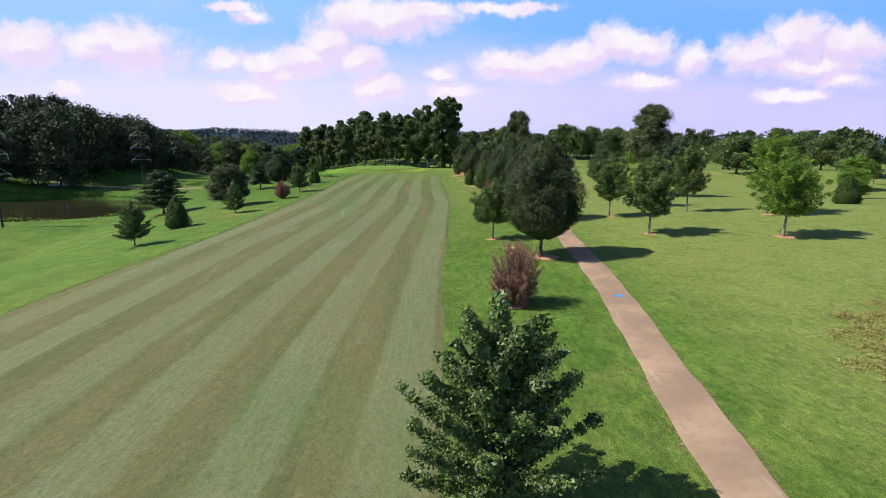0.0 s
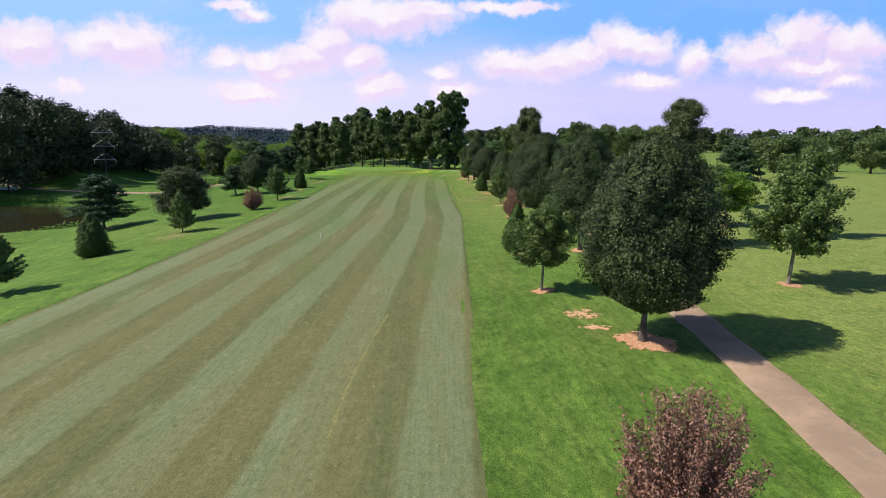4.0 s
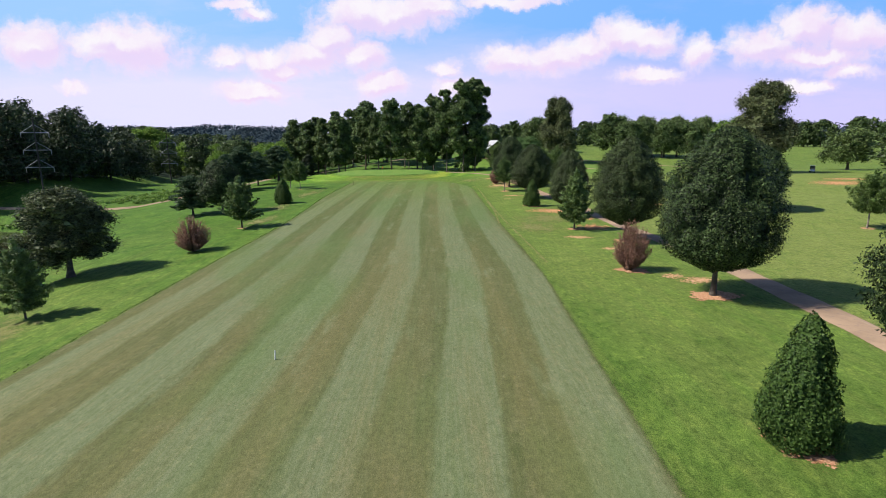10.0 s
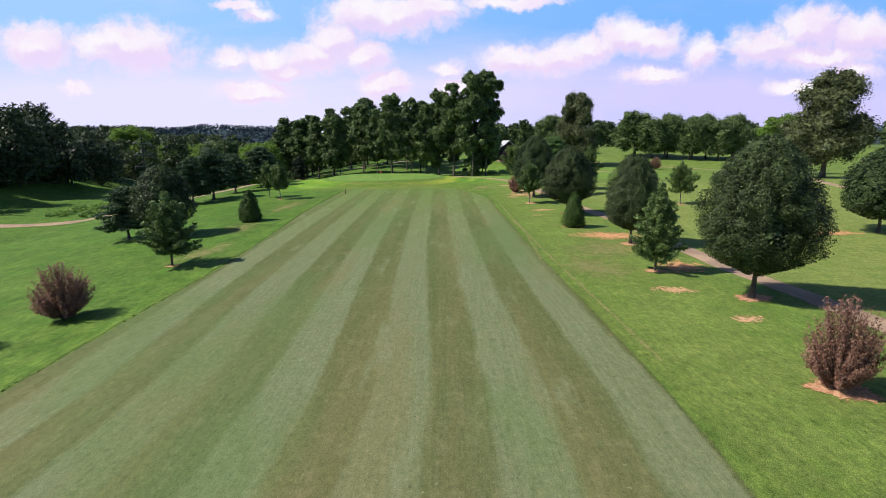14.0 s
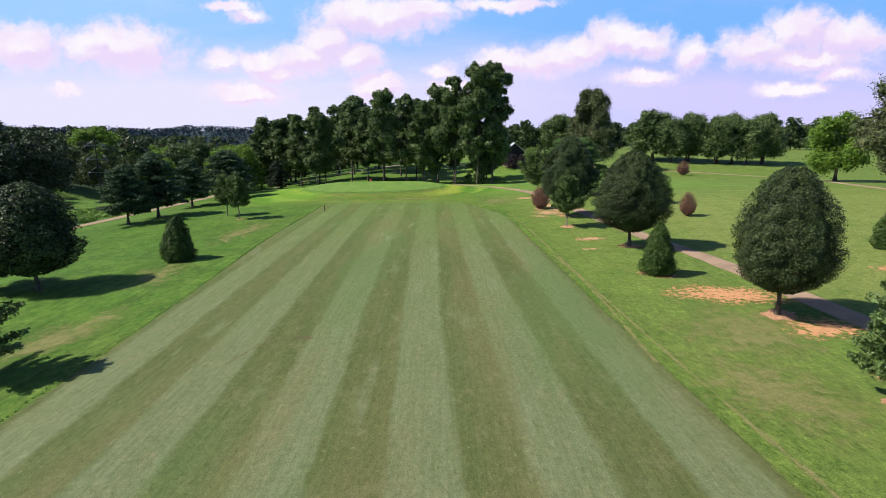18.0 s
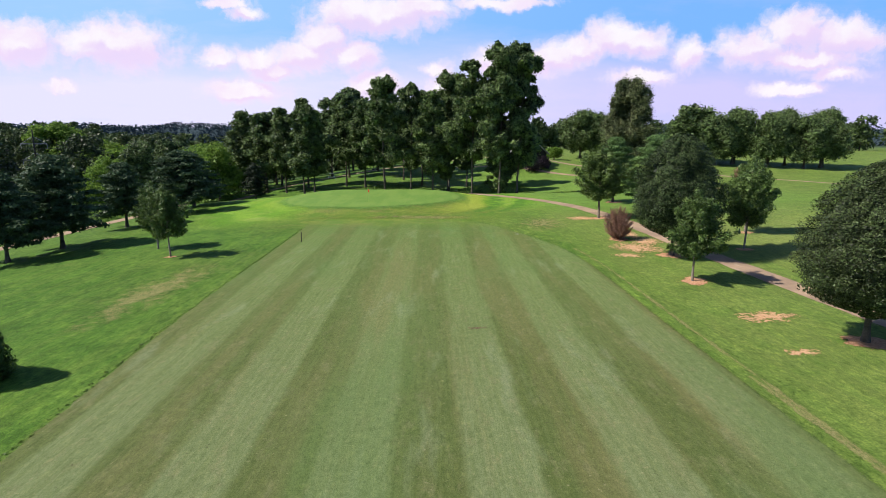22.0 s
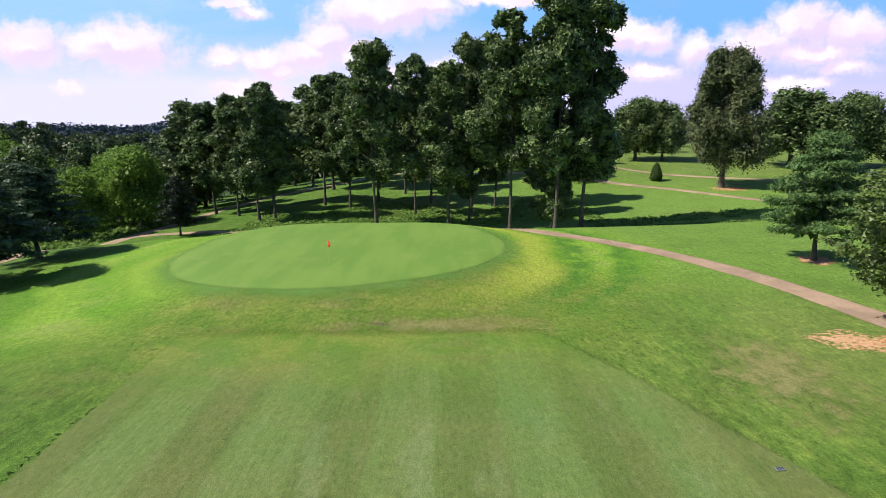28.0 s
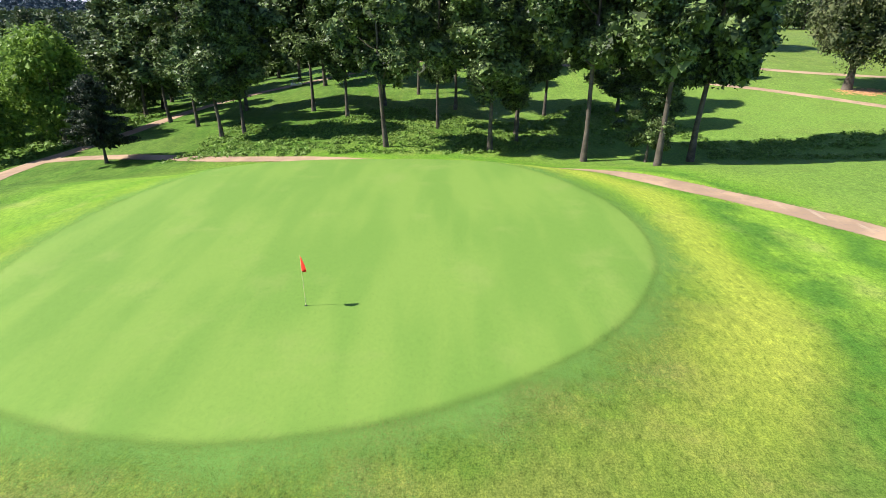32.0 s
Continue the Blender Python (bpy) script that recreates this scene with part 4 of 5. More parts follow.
def rust_bush(seed):
    """A round shrub: branches fan out from the base and end on an egg, some tips standing out of it."""
    rng = np.random.default_rng(seed)
    pieces, tips = [], []
    for i in range(210):
        a, th = rng.random() * 6.283, 2.2 * rng.random() ** 0.7
        out, up = np.array([math.cos(a), math.sin(a), 0]), np.array([0, 0, 1.0])
        far = (0.66 + 0.44 * rng.random() ** 0.7)
        end = out * 1.62 * math.sin(th) * far + up * (1.75 + 1.72 * math.cos(th) * far)
        mid = out * 0.75 * math.sin(min(th, 1.5)) + up * end[2] * 0.42
        q = np.linspace(0, 1, 6)[:, None]
        bow = lambda k: 2 * k * (1 - k) * mid + k * k * end
        pieces.append(tube(bow(q) + rng.normal(size=(6, 3)) * 0.02, 0.020 * (1 - 0.8 * q[:, 0]) + 0.002, 3))
        for k in np.linspace(0.34, 1.03, 22):
            tips.append([*bow(k), .13, .13, .16])
    root = tagged(new("rust_shrub"), "rust-red twiggy shrub with upright branches", "shrub")
    child("branch", mesh_of("branch", *join(pieces), BARK, True), root, "fine upright brown branches")
    child("crown", mesh_of("crown", *leaves(tips, 36000, 0.072, rng, 0.9, 0.6, 0.3, three=True, slim=0.7), RUST), root)
    return root


def shoot_tree(seed, count=36000, size=0.112, plump=1.0, full=1.3, foot=0.7, mat=None):
    """A bushy young oak whose leafy shoots sweep up and out from the stem."""
    rng = np.random.default_rng(seed)
    lob, pieces = [], []
    for i in range(44):
        u = i / 43
        a, z0 = i * 2.399 + rng.random() * 0.5, foot + (5.3 - foot) * u
        l = 3.1 / plump * (1 - 0.72 * u) * (0.78 + 0.4 * rng.random())
        rise = 0.30 + 0.75 * u
        q = np.linspace(0, 1, 6)[:, None]
        way = np.array([math.cos(a), math.sin(a), 0.0])
        limb = np.array([0, 0, z0]) + way * l * q + np.array([0, 0, 1.0]) * l * rise * (0.5 * q + 0.6 * q * q)
        pieces.append(tube(limb, 0.035 * (1 - 0.8 * q[:, 0]) * (1.2 - u), 4))
        for k in np.linspace(0.2, 1.0, 7):
            p = [np.interp(k, q[:, 0], limb[:, j]) for j in range(3)]
            r = 0.42 * plump * full * (1.1 - 0.55 * k) * (0.7 + 0.5 * rng.random())
            lob.append([p[0], p[1], p[2] + 0.05, r, r, r * 0.9])
    for k in np.linspace(5.0, 6.8, 6):
        lob.append([0, 0, k, 0.32, 0.32, 0.4])
    t = np.linspace(0, 1, 8)
    trunk = join([tube(np.stack([0.05 * np.sin(5 * t), 0.04 * np.cos(4 * t), 6.4 * t - 0.1], 1), 0.09 * (1.05 - t), 8)] + pieces)
    out = join([leaves(lob, count, size, rng, 0.8, 0.4, 0.14, three=True), leaves(np.asarray(lob) * (1, 1, 1, .7, .7, .7), 2500, 0.26, rng, three=True)])
    return make_tree("young_oak", trunk, BARK, out, mat or YOUNG_OAK, "bushy young oak with upswept leafy shoots")


def pine_tree(seed, mat=None, count=15000, size=0.25):
    rng = np.random.default_rng(seed)
    lob = []
    for i in range(46):
        u = (i + rng.random()) / 46
        r = 4.6 * np.interp(u, [0, .12, .45, .8, 1], [.72, 1, .78, .42, .08])
        a = i * 2.399 + rng.random()
        z = 1.9 + 8.4 * u
        for k in (0.45, 0.75, 1.0):
            s = 0.75 * (0.7 + 0.6 * rng.random())
            lob.append([r * k * math.cos(a) * 0.86, r * k * math.sin(a) * 0.86, z + 0.5 * k + 0.2 * rng.normal(), s * 1.15, s * 1.15, s * 0.42])
    out = join([leaves(lob, count, size, rng, 0.75, 0.5, 0.22, three=True, slim=0.55), leaves(np.asarray(lob) * (1, 1, 1, .8, .8, .7), count // 5, size * 2.0, rng, 0.9, 0.6, three=True, slim=0.6),
                leaves(crown_lobes(rng, 2.6, 2.4, 9.2, [0, .3, 1], [.7, 1, .1], 12, .4), 500, 0.6, rng, three=True)])
    return make_tree("pine_tree", stem(rng, 9.6, 0.20, 0.03, 0.02, 9, 0.22, 0.3), BARK, out, mat or NEEDLE, "spreading blue-green pine with layered boughs")


def grove_tree(seed, low, count=30000, size=0.22, mat=None, bushy=1.0, top=0.46):
    """A tall tree of 25 m with a bare lower trunk, its crown of separate leafy masses from low upward."""
    rng = np.random.default_rng(seed)
    lob = bough_lobes(rng, 4.9 * bushy, low, 25.0, [0, .10, .3, .55, .8, 1], [.42, .80, 1, .95, top + .28, top], 26, 8, 0.17, 0.27, 0.92)
    bend = np.clip(rng.normal(size=2), -1, 1) * 0.5
    lob[:, :2] += bend * np.clip((lob[:, 2:3] - 10) / 12, 0, 1.2)
    out = join([leaves(lob, count, size, rng, 0.40, 0.30, 0.16, 0.9, three=True), leaves(lob * (1, 1, 1, .62, .62, .62), 1500 + count // 12, 0.8, rng, three=True)])
    return make_tree("tall_tree", stem(rng, 22, 0.205, rng.normal() * 0.02, 0.03, 10, low / 25.0 + 0.02, 0.14, 9), BARK, out, mat or GROVE, "tall woodland tree with a bare lower trunk and dark crown")


def broad_tree(seed, count=5200, size=0.62, mat=None, low=3.0, wide=7.5, lumps=34, name="broad_tree", label="broad shade tree with a full green crown"):
    """A spreading tree of 18 m."""
    rng = np.random.default_rng(seed)
    lob = bough_lobes(rng, wide * 1.05, low, 18.0, [0, .15, .4, .7, 1], [.62, .95, 1, .82, .40], lumps * 2 // 3, 8, 0.09, 0.30, 0.95)
    out = join([leaves(lob, int(count * 2.3), size * 0.62, rng, 0.42, 0.35, 0.17, 0.95, three=True), leaves(lob * (1, 1, 1, .55, .55, .55), 2600, 0.8, rng, three=True)])
    return make_tree(name, stem(rng, 14, 0.42, 0.01, 0.02, 8, 0.22, 0.24, 9), BARK, out, mat or GROVE, label)


def stand(proto, x, y, h, w, full_h, full_w, turn, label="", group="", sink=0.0):
    """A copy of a tree at a place, brought to its height and width."""
    s, k = h / full_h, w / full_w
    ob = copy_thing(proto, Matrix.Translation((x, y, float(land(x, y)) - sink)) @ Matrix.Rotation(turn, 4, "Z") @ Matrix.Diagonal((k, k, s, 1)))
    return tagged(ob, label, group=group)


# ---------------------------------------------------------------- trees along the hole
PEARS = [pear_tree(11), pear_tree(12)]
FAR_PEARS = [pear_tree(13, 30000, 0.15), pear_tree(14, 30000, 0.15)]
YOUNG = [young_tree(21, MAPLE), young_tree(22, MAPLE), young_tree(23, LIGHT, 20000)]
YOUNG_GREEN = YOUNG[:2]
BUSHY = [shoot_tree(92, 44000, 0.078, 1.5, 0.80, 0.8, PALE_OAK), shoot_tree(93, 32000, 0.092, 1.35, 0.76, 1.15)]
CONES = [cone_tree(31), cone_tree(32)]
RUSTS = [rust_bush(41), rust_bush(42)]
PINES = [pine_tree(51), pine_tree(52)]
PALE_PINES = [pine_tree(53, PALE_NEEDLE, 46000, 0.16), pine_tree(54, PALE_NEEDLE, 46000, 0.16)]
SPRUCES = [pine_tree(55, SPRUCE, 22000, 0.20)]
TALLS = [grove_tree(61, 6.5), grove_tree(62, 6.0, top=0.30), grove_tree(63, 5.0), grove_tree(64, 7.5, top=0.36), grove_tree(65, 3.0, bushy=1.1, top=0.30)]
FAR_TALLS = [grove_tree(61 + k, low, 9500, 0.38, None, b, tp) for k, (low, b, tp) in enumerate(((6.5, 1.0, .46), (6.0, 1.0, .30), (5.0, 1.0, .46), (7.5, 1.0, .36), (3.0, 1.1, .30)))]
BROADS = [broad_tree(71), broad_tree(72), broad_tree(73, mat=LIGHT), broad_tree(74, mat=GROVE, wide=8.2)]
OAKS = [broad_tree(k, 22000, 0.31, OAK, 3.2, 6.2, 40, "oak_tree", "great old oak with a tall uneven crown") for k in (81, 83)]
PROTOS = BUSHY + PEARS + FAR_PEARS + YOUNG + CONES + RUSTS + PINES + PALE_PINES + SPRUCES + TALLS + FAR_TALLS + BROADS + OAKS
count_of = {}


def pick(kinds):
    k = id(kinds)
    count_of[k] = count_of.get(k, -1) + 1
    return kinds[count_of[k] % len(kinds)], count_of[k] * 1.9


def mulch_ring(x, y, r, clay=False):
    patch(x + 0.1, y - 0.1, r, r * 0.95, CLAY if clay else MULCH, "ring of reddish bark mulch round a trunk", lift=0.034, cat="mulch", name="mulch_bed")


def pear(x, y, h, w, bed=0.0, label=""):
    p, a = pick(PEARS if -10 < x < 20 and y > 20 else FAR_PEARS)
    stand(p, x, y, h, w, 11.0, 7.7, a, label, "pear trees along the cart path")
    if bed:
        mulch_ring(x, y, bed)


def young(x, y, h, w, bed=0.0, label="", kinds=None):
    p, a = pick(kinds or YOUNG_GREEN)
    stand(p, x, y, h, w, 4.9, 3.05, a, label, "young trees beside the fairway")
    if bed:
        mulch_ring(x, y, bed)


def bushy(x, y, h, w, label="bushy young oak leafy almost to the ground"):
    p, a = pick(BUSHY)
    stand(p, x, y, h, w, 6.9, 4.5, a, label, "young trees beside the fairway")


def cone(x, y, h=4.7, w=3.0, bed=0.0):
    p, a = pick(CONES)
    stand(p, x, y, h, w, 4.7, 2.6, a, group="cone evergreens")
    if bed:
        mulch_ring(x, y, bed)


def rust(x, y, h, w, bed=0.0):
    p, a = pick(RUSTS)
    stand(p, x, y, h, w, 3.5, 3.75, a, group="rust-red shrubs")
    if bed:
        mulch_ring(x, y, bed)


def pine(x, y, h, w, bed=0.0, kinds=None, label=""):
    p, a = pick(kinds or PINES)
    stand(p, x, y, h, w, 10.9, 7.9, a, label, "pines")
    if bed:
        mulch_ring(x, y, bed)


def tall(x, y, h, w, which, label=""):
    stand((TALLS if y < 268 else FAR_TALLS)[which], x, y, h, w, 25.0, 8.1, x * 1.7 + y, label, "tall trees behind the green")


def broad(x, y, h, w, which=0, label=""):
    stand(BROADS[which], x, y, h, w, 17.8, 12.8, x * 0.7 + y, label, "shade trees across the course")


# between the fairway and the cart path
OAKLET = shoot_tree(91, 76000, 0.078, 1.0, 1.1)
OAKLET.matrix_basis = pose(4.9, -11.6, float(land(4.9, -11.6)), 0, 0, 40) @ Matrix.Diagonal((1.08, 1.08, 1.03, 1))
rust(8.6, 9.8, 4.6, 4.2, 1.5)
pear(13.4, 25.0, 11.4, 8.4, 2.4)
young(9.7, 35.8, 7.1, 4.8, 1.3)
pear(16.4, 50.0, 11.6, 8.9, 1.8)
cone(9.9, 50.7, 5.1, 2.6, 1.75)
pear(16.4, 69.8, 11.9, 9.3, 2.4)
rust(13.3, 78.2, 4.2, 3.5, 1.9)
pear(17.9, 93.2, 11.7, 8.9, 1.9)
bushy(14.1, 101.7, 7.9, 5.4, "light-green young oak with upswept shoots in a clay ring")
mulch_ring(14.1, 101.7, 1.4)
pear(16.1, 114.0, 9.9, 7.1, 1.8)
cone(12.3, 124.8, 4.6, 2.9, 2.1)
pear(14.3, 137.2, 10.3, 8.9, 1.9)
young(10.5, 150.3, 7.3, 4.7, 1.7)
pear(12.7, 159.2, 11.6, 9.2, 2.0)
rust(10.2, 167.8, 3.7, 3.6, 1.9)
young(12.6, 182.8, 10.0, 7.4, 1.6, "leafy mid-green tree at the bend of the path")
pine(21.8, 185.9, 11.3, 9.2, 1.8, PALE_PINES, "pale-green pine with layered boughs beside the cart path")
pine(21.1, 202.0, 11.1, 8.6, 2.4, PALE_PINES, label="leaning pale-green pine in a ring of clay")

# beyond the cart path
young(28.0, 34.8, 9.2, 6.4, 1.3)
young(40.6, 29.6, 8.9, 6.8, 1.6, "light-green spreading young tree in a clay ring", [YOUNG[2]])
young(28.3, 50.2, 8.8, 5.9, 1.2)
young(40.4, 51.8, 10.2, 5.4, 0.0)
young(48.5, 45.3, 11.2, 7.0, 1.5, "light-green spreading young tree", [YOUNG[2]])
cone(70.6, 59.8, 4.8, 3.9)
young(55.6, 104.9, 8.0, 5.0, 1.3)
broad(147.9, 155.9, 13.0, 13.5, 1)
young(135.6, 133.2, 6.4, 4.8)
broad(109.7, 162.2, 13.0, 12.5, 0)
broad(119.0, 166.0, 12.0, 11.0, 1)
pear(48.9, 120.2, 10.3, 10.0, label="rounded dark shade tree on open rough")
pine(61.2, 102.1, 13.5, 10.5)
young(39.2, 64.7, 7.4, 7.8, 1.2, "pale-green spreading young tree", [YOUNG[2]])
young(35.8, 146.2, 7.1, 4.6, 1.2)
rust(72.5, 251.0, 4.4, 4.8)
stand(OAKS[0], 87.0, 185.0, 25.0, 16.5, 17.8, 10.4, 0.4, sink=0.3)
cone(41.1, 134.2, 4.6, 3.4)
rust(29.7, 156.4, 3.4, 2.8)
broad(95.7, 215.7, 16.9, 13.7, 2)
young(25.7, 169.2, 8.8, 5.4, 1.2)
young(20.8, 160.8, 8.6, 4.6, 1.2)
for k in range(9):
    broad(86 + 4.2 * k + (k % 2) * 2.5, 291 - 1.4 * k + (k % 3) * 3, 16.5 + (k % 3), 12.5, (k % 2) * 3, "tree in a straight planted row")
stand(OAKS[1], 47.5, 268.5, 28.0, 15.0, 17.8, 10.4, 2.1, "towering old tree with a broken open top", sink=0.3)
broad(45.6, 314.4, 17.6, 15.0, 0)
broad(52.3, 311.3, 16.5, 13.0, 1)
broad(81.0, 297.6, 19.5, 21.0, 1)
cone(38.2, 280.0, 4.2, 2.8)
broad(34.1, 308.4, 4.6, 7.3, 2, "low rounded shrub on the far rough")
for x, y, h, w, k in ((128, 205, 13, 13, 3), (150, 160, 12, 12, 0), (118, 118, 9, 8, 2), (100, 96, 7, 7, 2), (146, 118, 11, 11, 3), (173, 224, 17, 15, 3),
                      (160, 190, 14, 12, 0), (190, 170, 14, 14, 1), (132, 84, 8, 8, 2), (175, 120, 12, 13, 0), (60, 345, 16, 16, 0), (24, 350, 15, 14, 1)):
    broad(x, y, h, w, k)

# beyond the fairway, above the pond
bushy(-35.6, 40.2, 5.7, 4.6)
cone(-38.6, 57.6, 5.0, 3.6)
pine(-56.0, 87.2, 9.2, 9.8, 2.2)
bushy(-33.8, 69.4, 5.9, 4.2)
stand(OAKS[1], -40.2, 83.4, 8.6, 8.2, 17.8, 10.4, 1.0, "dark spreading tree with a leaning trunk on the slope", "shade trees across the course")
rust(-31.2, 90.4, 3.8, 4.2)
bushy(-31.5, 105.6, 7.1, 6.0)
mulch_ring(-31.5, 105.6, 0.9)
pine(-47.8, 126.0, 7.0, 7.6)
pear(-41.9, 124.6, 9.4, 8.8)
cone(-33.9, 133.6, 4.7, 3.3, 1.3)
pine(-57.8, 166.0, 9.6, 8.6)
pine(-56.2, 172.5, 11.1, 10.6)
young(-42.2, 168.0, 7.4, 4.4)
young(-38.4, 163.0, 7.4, 4.0, 0.8)
pine(-56.4, 243.6, 9.8, 6.8, kinds=SPRUCES, label="small dark spruce beside the path")
pine(-60.0, 217.0, 10.8, 11.5)
pine(-56.4, 204.3, 11.0, 12.0)
pine(-57.8, 189.0, 9.6, 9.0)

# the grove behind the green
for x, y, h, w, k in ((-31.0, 264.0, 25.0, 10.0, 1), (-37.5, 270.0, 27.0, 11.0, 3), (-14.5, 268.0, 25.0, 10.0, 0), (-1.5, 262.0, 25.0, 9.0, 2), (-26.0, 272.0, 26.0, 10.5, 2)):
    tall(x, y, h, w, k)
tall(-23.3, 245.0, 29.5, 10.5, 0)
tall(-11.2, 242.4, 25.5, 10.5, 1)
tall(-7.5, 247.4, 19.0, 6.5, 2)
tall(-1.7, 237.4, 32.0, 11.0, 3)
tall(-7.0, 252.0, 31.5, 10.0, 0)
tall(4.4, 232.8, 34.5, 11.0, 0)
tall(9.2, 236.2, 36.0, 12.0, 2)
tall(4.6, 236.4, 13.0, 5.5, 4, "ivy-clad leafy young tree between the trunks")
tall(-17.2, 255.4, 29.0, 8.0, 2)
tall(-20.8, 281.0, 28.0, 9.5, 3)
tall(-40.8, 297.0, 29.0, 14.0, 2)
tall(-44.0, 328.0, 33.0, 13.0, 0)
tall(-46.2, 253.3, 24.0, 9.5, 2)
tall(-54.2, 264.5, 24.0, 9.5, 1)
tall(-50.5, 276.0, 27.0, 11.0, 3)
tall(-44.0, 255.5, 22.0, 9.0, 1)
tall(-32.0, 310.0, 28.0, 12.0, 3)
tall(-8.0, 292.0, 26.0, 11.0, 0)
tall(-71.0, 312.0, 25.0, 13.0, 2)
tall(10.0, 264.0, 19.0, 10.0, 4)
tall(-60.0, 330.0, 27.0, 13.0, 4)
broad(-75.0, 296.0, 20.0, 14.0, 0)
tall(-20.0, 345.0, 25.0, 13.0, 4)
for x, y, h, w, k in ((-72, 283, 26, 12, 1), (-62, 272, 24, 11, 0), (-66, 301, 27, 12, 3),
                      (-28, 290, 29, 12, 1), (-14, 303, 28, 12, 2), (-50, 312, 29, 13, 0), (-80, 310, 24, 13, 2)):
    tall(x, y, h, w, k)
for x, y, h, w in ((-88, 236, 13.5, 10.5), (-165, 330, 20, 21), (-106, 276, 16, 14), (-85, 275, 16, 12), (-128, 300, 18, 16)):
    broad(x, y, h, w, 2, "yellow-green tree standing out in the wood")
broad(-96.0, 264.0, 17.0, 12.0, 0)
broad(-98.0, 286.0, 18.0, 13.0, 1)
broad(-72.0, 260.0, 16.0, 11.0, 2, "leafy light-topped tree at the edge of the wood")
broad(-77.0, 266.0, 16.0, 12.0, 2, "leafy light-topped tree at the edge of the wood")
broad(-78.0, 252.0, 13.0, 9.5, 2, "leafy light-topped tree at the edge of the wood")

for p in PROTOS:                     # the patterns themselves are not part of the place
    for o in (*p.children_recursive, p):
        bpy.data.objects.remove(o)


# ---------------------------------------------------------------- woods
def woods(name, spots, mat, label, seed, count=900, size=1.0, trunk=True, front=lambda x, y: 0.0):
    """Many trees as one mass of leaf clumps and stems; spots: x, y, height, width."""
    rng = np.random.default_rng(seed)
    bits, stems = [], []
    for x, y, h, w in spots:
        z = float(land(x, y))
        lob = bough_lobes(rng, w / 2 * 1.12, h * 0.06, h, [0, .15, .45, .75, 1], [.8, .97, 1, .82, .5], 13, 5, 0.05, 0.36)
        lob[:, :3] += (x, y, z)
        fine = 1.0 + 1.6 * front(x, y)
        bits.append(leaves(lob, int(count * 1.35 * fine), size * (0.62 + 0.02 * w) / fine ** 0.55, rng, 0.36, 0.35, 0.07, 1.1, three=True))
        bits.append(leaves(lob * (1, 1, 1, .66, .66, .66), int(count * 0.3), 1.15 * size, rng, three=True))
        if trunk:
            t, r = np.linspace(0, 1, 4), rng.normal(size=2) * 0.4
            stems.append(tube(np.stack([x + r[0] * t, y + r[1] * t, z - 0.3 + h * 0.6 * t], 1), 0.3 * (1 - 0.7 * t), 5))
    root = tagged(new(name), label, "woodland", kind="stuff")
    child("canopy", mesh_of("canopy", *join(bits), mat), root)
    if stems:
        child("stems", mesh_of("stems", *join(stems), BARK_DARK, True), root, "dark bare tree stems")


rng = np.random.default_rng(5)
spots = []
for _ in range(900):                       # wooded bank beyond the pond
    x, y = rng.uniform(-235, -104), rng.uniform(95, 262)
    lane = abs(x + 101 + (y - 161) * 0.16)
    if lane < 7 or math.hypot((x - POND[0]) / (POND[2] + 5), (y - POND[1]) / (POND[3] + 5)) < 1 or (x > -112 and y < 195):
        continue
    if all((x - s[0]) ** 2 + (y - s[1]) ** 2 > 85 for s in spots) and len(spots) < 90:
        spots.append((x, y, rng.uniform(17, 23) + 5 * (140 < y < 195) + 1.5 * (y > 195) - 3 * (y > 168 and x > -150), rng.uniform(13, 19)))
spots += [(-116, 213, 14, 16), (-122, 203, 16, 17), (-128, 194, 17, 17), (-120, 190, 12, 12), (-133, 141, 17, 14), (-127, 147, 18, 14), (-141, 136, 18, 15), (-150, 134, 19, 15), (-122, 168, 16, 15), (-117, 178, 14, 13)]
woods("woodland", spots, WOOD_SHADED, "mixed woodland on the bank beyond the pond, coloured dark for shade", 6, 1150, 0.95, front=lambda x, y: float(x > -158))
spots = []
for _ in range(1400):                      # woods down the valley
    x, y = rng.uniform(-240, -72), rng.uniform(196, 430)
    lane = abs(x + 101 + (y - 161) * 0.16)
    if lane < 7 or (x > -88 and y < 214) or (x < -120 and y < 262) or (x > -79 and y < 250) or (x > -104 and y < 292):
        continue
    if all((x - s[0]) ** 2 + (y - s[1]) ** 2 > 70 for s in spots) and len(spots) < 110:
        spots.append((x, y, rng.uniform(10, 16), rng.uniform(9, 13)))
woods("woodland", spots, WOOD_FAR, "mixed green woodland filling the valley", 7, 620, 1.05, front=lambda x, y: 0.8 * (y < 330))
spots = []
for _ in range(1500):                      # woods on the low ground before the hills
    y = rng.uniform(345, 650)
    x = -rng.uniform(0.12, 1.02) * (y - 130)
    if all((x - s[0]) ** 2 + (y - s[1]) ** 2 > 190 for s in spots) and len(spots) < 230:
        spots.append((x, y, rng.uniform(6, 10), rng.uniform(13, 19)))
woods("woodland", spots, WOOD_FAR, "green woodland on the low ground before the hills", 17, 230, 1.9, trunk=False)
spots = []
for k in range(150):                       # tree belt round the far side of the course
    t = k / 149
    a = radians(-14 + 128 * t)
    r = 310 + 40 * math.sin(3 * a) + (k % 3) * 16
    x, y = r * math.sin(a) * 0.95 + 10, 130 + r * math.cos(a) * 0.9
    spots.append((x + rng.normal() * 4, y + rng.normal() * 4, rng.uniform(13, 19), rng.uniform(12, 16)))
woods("tree_belt", spots, WOOD_FAR, "long belt of trees along the far edge of the course", 8, 520, 1.4)


